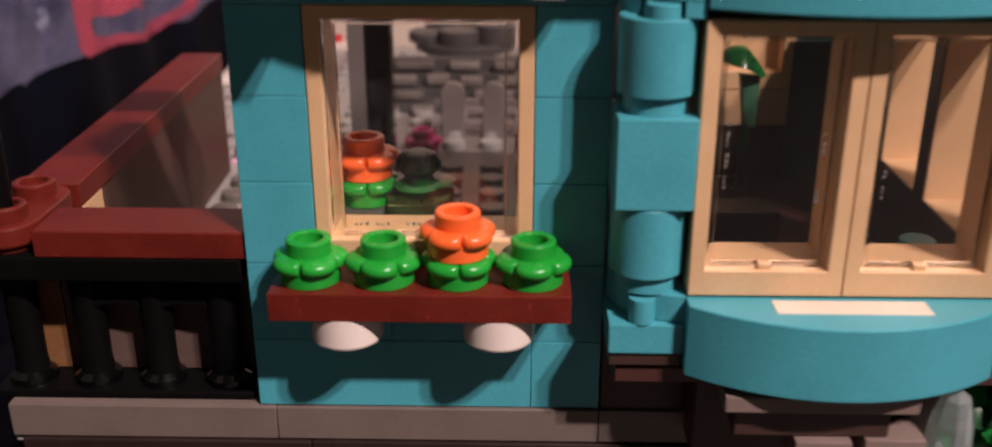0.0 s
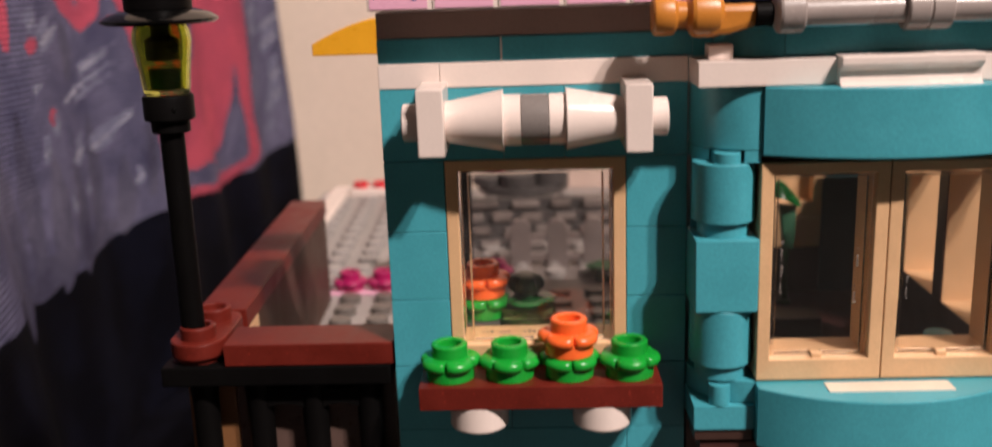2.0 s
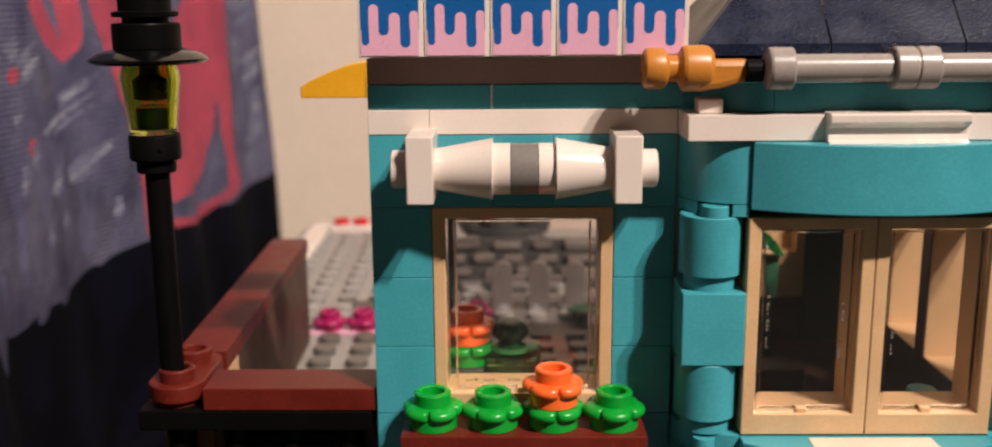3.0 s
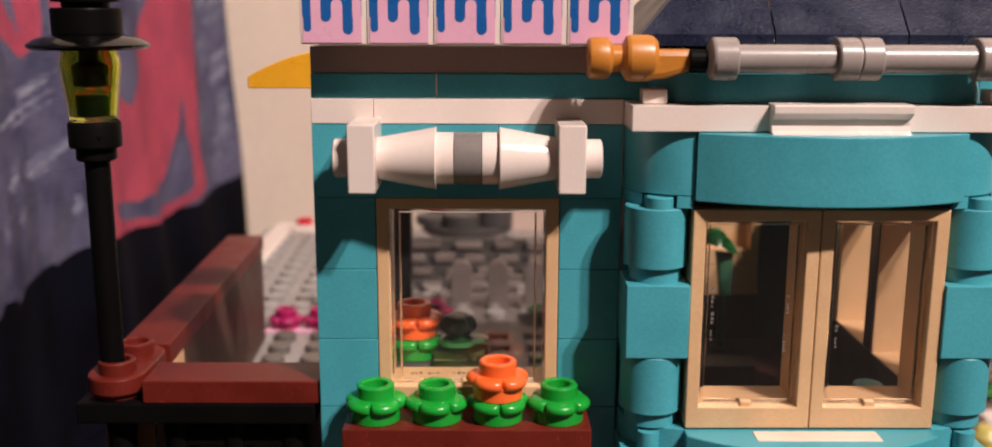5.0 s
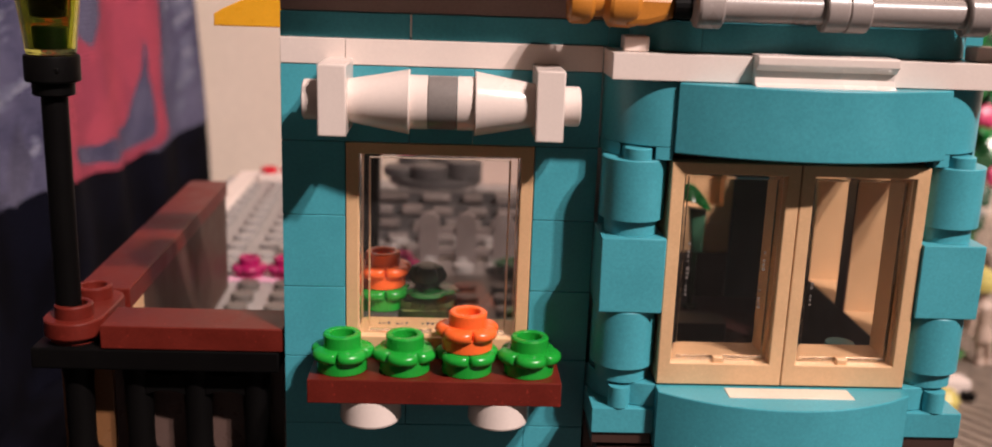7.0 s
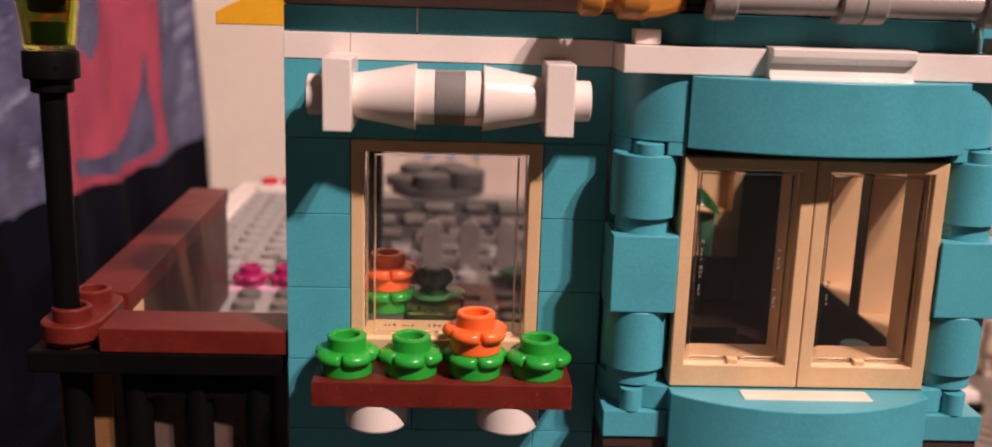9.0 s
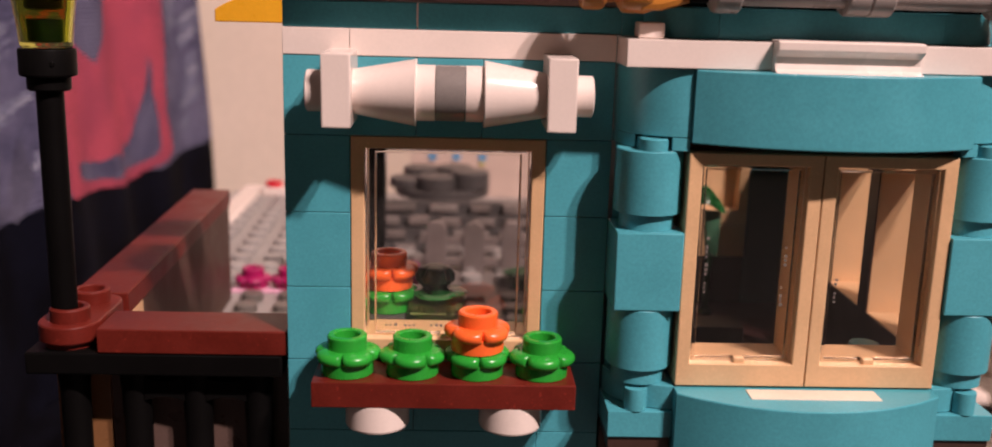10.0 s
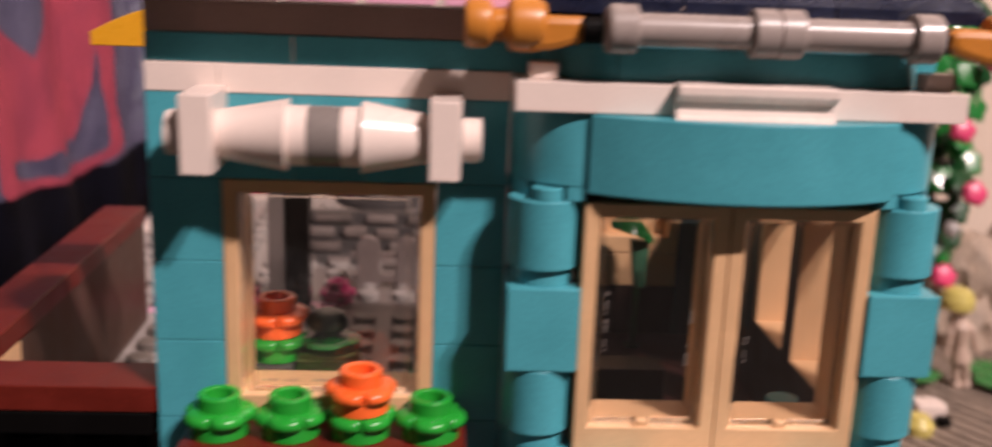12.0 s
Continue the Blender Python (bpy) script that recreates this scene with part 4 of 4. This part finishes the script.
def lantern():
    t = thing("street_lamp", "black toy street lamp with yellow-green glass", "street lamp", (-2.935, 0.45, 2.26))
    z = -2.24
    L = lambda prof, seg=32: lathe(B(), [(r, h + z) for r, h in prof], seg=seg)
    part("post", L([(0.165, 2.30), (0.165, 5.22)], 24), BLACK, t)
    part("collar", L([(0.24, 5.20), (0.26, 5.22), (0.26, 5.36), (0.33, 5.38), (0.34, 5.40), (0.34, 5.68), (0.33, 5.71)]), BLACK, t)
    part("glass", L([(0.194, 5.730), (0.291, 5.725), (0.306, 5.740), (0.343, 6.100), (0.352, 6.120), (0.352, 6.160), (0.390, 6.450), (0.376, 6.560), (0.338, 6.640), (0.291, 6.630), (0.324, 6.540), (0.334, 6.450), (0.301, 6.170), (0.291, 6.120), (0.287, 6.090), (0.252, 5.790), (0.194, 5.780)]), LAMP_GLASS, t, "yellow-green clear lamp glass")
    part("core", L([(0.19, 5.79), (0.205, 5.81), (0.215, 6.06), (0.20, 6.08)], 24), DEEP_GREEN, t, "dark green core inside the glass")
    part("holder", L([(0.17, 6.17), (0.225, 6.19), (0.235, 6.44), (0.14, 6.50), (0.13, 6.68)], 24), OLIVE, t, "dark olive bulb holder inside the glass")
    part("screw", lathe(B(), [(0.026, -0.010), (0.032, -0.006), (0.032, 0.02), (0.02, 0.022)], (0.16, -0.305, 5.54 - 2.24), "y", 16), GLOSS_BLACK, t, "small round screw")
    part("brim", L([(0.55, 6.68), (0.72, 6.66), (0.765, 6.69), (0.765, 6.72), (0.66, 6.79), (0.45, 6.85)], 40), GLOSS_BLACK, t)
    part("crown", L([(0.43, 6.84), (0.44, 6.86), (0.44, 7.16), (0.43, 7.18), (0.30, 7.185), (0.30, 7.25), (0.42, 7.26), (0.43, 7.32), (0.34, 7.34), (0.34, 7.9), (0.10, 8.1)], 32), BLACK, t)


railing()
corner_plate()
side_parapet()
lantern()

# ---- amber wedge behind the house corner ----
w = thing("yellow_wedge", "golden yellow curved wedge behind the house corner", "toy brick", (-0.325, 2.6, 6.03))
o = [(-0.99, 0.0), (-0.99, 0.17)] + [(-0.99 + 1.12 * i / 10, 0.18 + 0.36 * math.sin(math.pi / 2 * i / 10)) for i in range(1, 11)] + [(0.9, 0.54), (0.9, 0.0)]
part("wedge", prism(B(), o, -0.3, 0.5, "y", 0.015), GOLD, w)
part("seam_block", box(B(), 0.0, 0.88, -0.32, -0.29, 0.0, 0.36, 0.01), GOLD, w)
part("stem", box(B(), 0.5, 0.9, -0.1, 0.3, DECK - 6.03, 0.0, 0.02), DARK_BROWN, w)


# ---- behind the house ----
for x, y in ((-2.43, 10.0), (-1.63, 10.02), (-0.83, 10.04), (1.02, 10.6)):
    flower("magenta_flower", (x, y, DECK), MAGENTA, "magenta moulded flower on the grey terrace", True, "magenta flowers on the terrace")

planter = thing("planter", "dark grey planter block just inside the window", "planter", (1.72, 1.22, DECK))
part("block", box(B(), -0.85, -0.28, -0.42, 0.55, 0.0, 2.24 - DECK, 0.02), DARK_GREY, planter)
part("low_block", box(B(), -0.275, 0.6, -0.42, 0.55, 0.0, 2.08 - DECK, 0.02), DARK_GREY, planter)
STACK = "flower stack behind the window"
for name, z, m, label, open_top in (("green_flower", 2.24, GREEN, "green flower under an orange one", False), ("orange_flower", 2.56, ORANGE, "orange flower stacked on a green one behind the window", True)):
    f = flower(name, (1.20, 1.20, z), m, label, open_top, STACK)
    f.rotation_euler.z = 0.5


def leaf_pad(at, r, mat, label):
    t = thing("leaf_plant", label, "plant", at)
    part("stalk", lathe(B(), [(0.2, 0), (0.14, 0.3)], seg=14), mat, t)
    part("leaf", lathe(B(), [(0.1, 0.26), (r * 0.8, 0.28, 0.12), (r, 0.34, 0.16), (r * 0.9, 0.37, 0.14), (0.2, 0.36)], seg=40, lobes=4), mat, t)


pad = thing("leaf_plant", "flat green leaf on a clear green plate", "plant", (1.84, 1.20, 2.08))
part("plate", lathe(B(), [(0.41, 0.0), (0.43, 0.02), (0.43, 0.32), (0.41, 0.34)], seg=32), GREEN_CLEAR, pad, "clear green round plate")
part("leaf", lathe(B(), [(0.1, 0.342), (0.34, 0.36, 0.12), (0.42, 0.41, 0.16), (0.36, 0.45, 0.12), (0.1, 0.43)], seg=60, lobes=4), LEAF_GREEN, pad, smooth=50)
dome = thing("leaf_dome", "dark green domed leaf plant standing on the flat leaf", "plant", (1.83, 1.32, 2.50))
part("leaf", lathe(B(), [(0.15, 0.0), (0.20, 0.06, 0.02), (0.27, 0.13, 0.05), (0.27, 0.20, 0.06), (0.22, 0.29, 0.04), (0.14, 0.33, 0.03), (0.04, 0.33)], seg=40, lobes=4), DEEP_GREEN, dome, smooth=40)
leaf_pad((3.58, 10.45, DECK), 0.4, DARK_GREEN, "dark green leaf plant beside the picket fence")


def picket_fence(at, n=4):
    t = thing("picket_fence", "greyish toy picket fence on the grey terrace", "fence", at)
    for z in (0.20, 0.74):
        part("rail", box(B(), -0.40, 0.9 * n - 0.5, -0.06, 0.06, z, z + 0.15, 0.01), FENCE_GREY, t)
    for i in range(n):
        x = 0.9 * i
        pts = [(x - 0.25, 0.0), (x + 0.25, 0.0)] + [(x + 0.25 * math.cos(math.pi * k / 10), 1.02 + 0.25 * math.sin(math.pi * k / 10)) for k in range(11)]
        part("picket", prism(B(), pts, -0.12, 0.10, "y", 0.012), FENCE_GREY, t)


picket_fence((1.62, 11.58, DECK))


def grey_rocks():
    """Loose rows of grey stones and studs beyond the fence."""
    rnd = random.Random(3)
    t = thing("stone_rows", "low stepped rows of small grey toy plates beyond the fence", "stones", (2.14, 13.4, DECK))
    for j in range(4):
        z, y = 0.28 * j, 0.35 * j
        # dark backing block puts the shade into the gaps between plates
        part("dark_step", box(B(), -2.6, 3.4, y + 0.12, y + 0.45, 0, z + 0.26, 0.02), DARK_GREY, t, "dark backing that paints the shaded gaps between plates")
        x = -2.5 + 0.4 * (j % 2)
        while x < 3.2:
            w = rnd.choice((0.55, 0.75, 0.95))
            if rnd.random() < 0.86:
                part("stone", box(B(), x, x + w, y - 0.2, y + 0.13, z + rnd.uniform(0.0, 0.05), z + rnd.uniform(0.2, 0.27), 0.05), (ROUGH_STONE, ROUGH_STONE, MID_GREY)[rnd.randrange(3)], t)
            x += w + rnd.uniform(0.18, 0.4)
    d = thing("round_cluster", "cluster of dark grey round toy bricks on the stones", "round bricks", (1.66, 16.7, DECK + 0.94))
    part("disc", lathe(B(), [(1.30, 0), (1.34, 0.03), (1.34, 0.22), (1.30, 0.25)], seg=40), DARK_GREY, d)
    for x, y, h in ((-0.95, -0.35, 0.22), (-0.15, -0.75, 0.34), (0.80, -0.45, 0.44), (0.35, 0.5, 0.40), (-0.6, 0.6, 0.36)):
        part("round_brick", lathe(B(), [(0.50, 0.252), (0.53, 0.28), (0.53, 0.252 + h), (0.49, 0.29 + h)], (x, y, 0), seg=32), DARK_GREY, d)
    part("leg", lathe(B(), [(0.3, -0.94), (0.3, 0)], seg=16), DARK_GREY, d)


grey_rocks()

column = thing("toy_post", "dark grey toy post standing on the terrace behind the window", "post", (0.33, 9.56, DECK))
part("shaft", box(B(), -0.27, 0.23, -0.25, 0.25, 0.16, 3.4, 0.03), GLOSS_BLACK, column, "black upright")
part("flank", box(B(), -0.62, -0.28, -0.20, 0.25, 0.16, 3.4, 0.03), MID_GREY, column, "grey flank of the post")
part("base", box(B(), -0.70, 0.32, -0.32, 0.32, 0.0, 0.16, 0.03), DARK_GREY, column)

edge_block = thing("edge_block", "white toy edging with red studs at the terrace end", "toy brick", (-3.4, 20.6, DECK))
part("block", box(B(), -0.75, 2.4, -0.35, 0.5, 0, 0.28, 0.06), WHITE, edge_block)
part("side_block", box(B(), -1.45, -0.76, -4.6, 0.5, 0, 0.22, 0.08), WHITE, edge_block)
for i in range(4):
    part("red_stud", open_stud(B(), -0.42 + 0.64 * i, 0.0, 0.28, 0.26, 0.17), RED, edge_block, "red round stud")

end_wall = thing("end_wall", "pale toy wall with blue studs at the terrace end", "toy wall", (2.1, 21.0, DECK))
part("panel", box(B(), -1.55, 2.6, -0.12, 0.18, 0, 2.3, 0.02), PALE, end_wall)
for x, z, m in ((-0.84, 1.31, SKY_BLUE), (-0.06, 1.32, SKY_BLUE), (0.78, 1.32, SKY_BLUE), (0.77, 1.10, YELLOW)):
    part("stud", lathe(B(), [(0.14 if m is SKY_BLUE else 0.08, -0.16), (0.14 if m is SKY_BLUE else 0.08, -0.119)], (x, 0, z), "y", 20), m, end_wall, "small coloured stud")

# plant inside the bay
p = thing("leafy_plant", "drooping green leaf over a sea-green holder inside the bay", "plant", (6.55, 5.0, 1.04))
part("stem", lathe(B(), [(0.14, 0), (0.14, 0.05), (0.07, 0.08), (0.06, 1.1)], seg=20), DARK_GREEN, p)
part("holder", prism(B(), [(-0.05, 1.06), (0.13, 1.05), (0.15, 1.84), (-0.16, 1.88)], -0.10, 0.10, "y", 0.03), SEA_GREEN, p, "sea-green tapered holder")


def drooping_leaf():
    """A leaf that rises from the left, arches over and hangs down at its tip."""
    bm = B()
    n, rings = 14, []
    for i in range(n + 1):
        t = i / n
        x, z = -0.50 + 0.70 * t, 2.00 + 0.26 * math.sin(math.pi * min(1.0, 0.25 + 0.62 * t)) - 0.42 * max(0.0, t - 0.55)
        w = 0.28 * math.sin(math.pi * (0.10 + 0.80 * t)) + 0.02
        rings.append([bm.verts.new((x, y * w - 0.04, z + dz * w)) for y, dz in ((-1.0, -0.75), (-0.5, 0.10), (0.0, 0.20), (0.5, 0.10), (1.0, -0.75), (0.5, -0.60), (0.0, -0.45), (-0.5, -0.60))])
    for a, b in zip(rings, rings[1:]):
        for k in range(8):
            bm.faces.new((a[k], a[(k + 1) % 8], b[(k + 1) % 8], b[k]))
    bm.faces.new(rings[0])
    bm.faces.new(rings[-1])
    return bm


part("leaf", drooping_leaf(), LEAF_GREEN, p, smooth=60)


# ---- beyond the bay, lower down ----
def bush():
    rnd = random.Random(8)
    t = thing("flowering_bush", "tall green toy bush with pink flowers", "bush", (20.9, 25.9, GROUND))
    part("trunk", lathe(B(), [(0.5, 0), (0.35, 5), (0.2, 13)], (0, 0.4, 0), seg=20), DARK_BROWN, t)
    for k in range(230):
        a, z = rnd.uniform(0, 6.28), rnd.uniform(4.9, 15.0)
        r = rnd.uniform(0.35, 1.0) * (2.1 - 0.11 * max(0.0, z - 9.0) - 0.35 * max(0.0, 6.4 - z))
        bm = lathe(B(), [(0.1, 0), (0.40, 0.06, 0.2), (0.55, 0.12, 0.3), (0.40, 0.2, 0.2), (0.1, 0.22)], seg=25, lobes=5)
        bmesh.ops.transform(bm, matrix=Matrix.Translation((r * math.cos(a), r * math.sin(a), z)) @ Euler((rnd.uniform(0.2, 1.5), rnd.uniform(-0.7, 0.7), rnd.uniform(-0.6, 0.6))).to_matrix().to_4x4(), verts=bm.verts[:])
        part("leaf", bm, MID_GREEN if rnd.random() < 0.45 else DARK_GREEN, t)
    part("berry", lathe(B(), [(0.1, -0.3), (0.28, -0.15), (0.3, 0.05), (0.2, 0.25), (0.05, 0.3)], (0.6, -2.1, 6.27), seg=20), GREY, t, "grey round berry")
    for dx, dz in ((1.16, 7.56), (0.47, 4.49), (0.40, 9.78), (1.3, 12.2)):
        bm = lathe(B(), [(0.2, 0), (0.40, 0.1, 0.08), (0.45, 0.25, 0.09), (0.33, 0.4, 0.06), (0.1, 0.45)], seg=40, lobes=5)
        bmesh.ops.transform(bm, matrix=Matrix.Translation((dx, -2.1, dz)) @ Matrix.Rotation(1.2, 4, "X"), verts=bm.verts[:])
        part("blossom", bm, HOT_PINK, t, "bright pink blossom")


bush()


def doll(at, turn, label):
    """A plain toy figure, one simple shape."""
    bm = B()
    lathe(bm, [(0.40, 1.05), (0.36, 1.25), (0.25, 1.62), (0.24, 1.75), (0.36, 2.15), (0.40, 2.45), (0.22, 2.68), (0.14, 2.74), (0.14, 2.84), (0.30, 2.92), (0.38, 3.15), (0.36, 3.40), (0.2, 3.6)], seg=24, lobes=12, depth=0.0)
    for sx in (-1, 1):
        lathe(bm, [(0.19, 0.0), (0.20, 0.10), (0.13, 0.22), (0.15, 0.60), (0.19, 1.10)], (sx * 0.19, 0, 0), seg=18)
        arm = lathe(B(), [(0.06, -0.02), (0.12, 0.05), (0.10, 0.22), (0.11, 0.62), (0.14, 1.05), (0.06, 1.16)], seg=16)
        bmesh.ops.transform(arm, matrix=Matrix.Translation((sx * 0.62, -0.08, 1.30)) @ Matrix.Rotation(-sx * 0.22, 4, "Y"), verts=arm.verts[:])
        mesh = bpy.data.meshes.new("arm")
        arm.to_mesh(mesh)
        arm.free()
        bm.from_mesh(mesh)
        bpy.data.meshes.remove(mesh)
    bmesh.ops.transform(bm, matrix=turn, verts=bm.verts[:])
    ob = part("toy_figure", bm, SKIN, None, label, at)
    tagged(ob, label, "toy figure")


doll((22.25, 22.9, GROUND + 0.64), Matrix.Rotation(-0.16, 4, "Y") @ Matrix.Scale(0.955, 4), "plain flesh-coloured toy figure standing by the bush")
hair = thing("toy_hair", "yellow moulded toy hair piece on the figure", "toy hair", (21.62, 22.9, GROUND + 3.85))
part("cap", lathe(B(), [(0.6, -0.2), (0.62, 0.1), (0.5, 0.4), (0.2, 0.55)], seg=20), YELLOW, hair)


slab_stone = thing("ridged_slab", "ridged brown-grey slab on which the figure stands", "slab", (21.2, 20.4, GROUND))
slab_stone.rotation_euler.z = radians(-58)
part("slab", box(B(), -9.0, 10.0, -9.0, 9.0, 0.0, 0.53, 0.05), STONE, slab_stone)
for i in range(30):
    part("ridge", box(B(), -8.9, 9.9, -8.85 + 0.6 * i, -8.45 + 0.6 * i, 0.53, 0.64, 0.04), STONE, slab_stone)


def rough_rock(at, size, seed, label):
    """A broken sandy stone with ledges and cracks."""
    t = thing("rock", label, "rock", at, "rocks behind the figure")
    bm = B()
    bmesh.ops.create_icosphere(bm, subdivisions=4, radius=1.0)
    for v in bm.verts:
        q = v.co * 1.7 + Vector((seed * 7.3, seed * 2.1, 0))
        k = 1 + 0.30 * noise.noise(q) + 0.20 * abs(noise.noise(q * 2.6)) - 0.24 * (abs(noise.noise(q * 2.2 + Vector((9, 2, 4)))) < 0.09) + 0.08 * noise.noise(q * 6)
        v.co = Vector((v.co.x * k * size[0], v.co.y * k * size[1], max(-0.35, v.co.z * k) * size[2] + 0.35 * size[2]))
    part("stone", bm, SANDSTONE, t, smooth=35)


rough_rock((25.0, 28.6, GROUND), (2.6, 1.8, 3.6), 1, "sandy brown broken rock behind the figure")
rough_rock((28.6, 29.6, GROUND), (2.8, 2.0, 4.4), 2, "tall sandy brown rock behind the figure")
rough_rock((22.6, 30.4, GROUND), (2.0, 1.6, 2.8), 3, "low sandy brown rock behind the bush")
for x, y in ((20.6, 23.4), (23.6, 22.6), (24.7, 23.1), (23.9, 23.7)):
    leaf_pad((x, y, GROUND + 0.64), 1.0, MID_GREEN, "broad green leaf plant beside the figure")
y_brick = thing("yellow_piece", "yellow toy piece lying on the ridged slab", "toy brick", (18.85, 18.95, GROUND + 0.64))
part("piece", lathe(B(), [(0.45, 0), (0.5, 0.3), (0.3, 0.6)], seg=24), YELLOW, y_brick)
w_brick = thing("white_piece", "pale toy piece lying on the ridged slab", "toy brick", (19.80, 20.35, GROUND + 0.64))
part("piece", box(B(), -0.5, 0.5, -0.4, 0.4, 0, 0.5, 0.08), WHITE, w_brick)

k_brick = thing("black_piece", "small black toy piece lying on the ridged slab", "toy brick", (19.95, 19.5, GROUND + 0.64))
part("piece", box(B(), -0.2, 0.2, -0.2, 0.2, 0, 0.3, 0.05), BLACK, k_brick)

# small bits below the bay
r = thing("rock_pieces", "pinkish grey sloped toy rocks under the bay", "rocks", (7.0, -1.25, DECK - 0.1))
for k, (dx, dy, q) in enumerate(((-0.55, 0.0, 0.16), (-0.1, -0.1, 0.14), (0.25, 0.05, 0.15))):
    bm = box(B(), dx - q, dx + q, dy - q, dy + q, 0, q * 2.0, 0.05)
    for v in bm.verts:
        if v.co.z > q:
            v.co.y = dy + (v.co.y - dy) * 0.5
    part("rock", bm, SUPPORT_TAN, r)
c = thing("clear_crystal", "clear faceted toy crystal beside the bay", "crystal", (7.70, -0.95, DECK))
part("crystal", lathe(B(), [(0.22, 0), (0.26, 0.35), (0.23, 0.7), (0.15, 1.0), (0.04, 1.1)], seg=7), ICE, c, smooth=5)
bm = lathe(B(), [(0.12, 0), (0.13, 0.4), (0.02, 0.55)], (-0.17, -0.12, 0.0), seg=5)
part("shard", bm, ICE, c, smooth=5)
leaves = thing("leaf_cluster", "dark green moulded leaves beside the bay", "plant", (8.55, -0.35, DECK))
rnd = random.Random(21)
part("stalk", lathe(B(), [(0.12, 0), (0.08, 0.9)], seg=12), DARK_GREEN, leaves)
for k in range(15):
    bm = lathe(B(), [(0.05, 0), (0.16, 0.02, 0.05), (0.27, 0.05, 0.08), (0.16, 0.09, 0.05), (0.05, 0.1)], seg=25, lobes=5)
    bmesh.ops.transform(bm, matrix=Matrix.Translation((rnd.uniform(-0.4, 0.45), rnd.uniform(-0.4, 0.3), rnd.uniform(0.0, 0.75))) @ Euler((rnd.uniform(0.2, 1.3), rnd.uniform(-0.7, 0.7), rnd.uniform(-0.6, 0.6))).to_matrix().to_4x4(), verts=bm.verts[:])
    part("leaf", bm, MID_GREEN if rnd.random() < 0.4 else DARK_GREEN, leaves)
b = thing("blue_brick", "small blue toy brick beside the bay", "toy brick", (9.1, 0.5, DECK))
part("brick", box(B(), -0.35, 0.35, -0.3, 0.3, 0, 0.35, 0.03), BLUE, b)
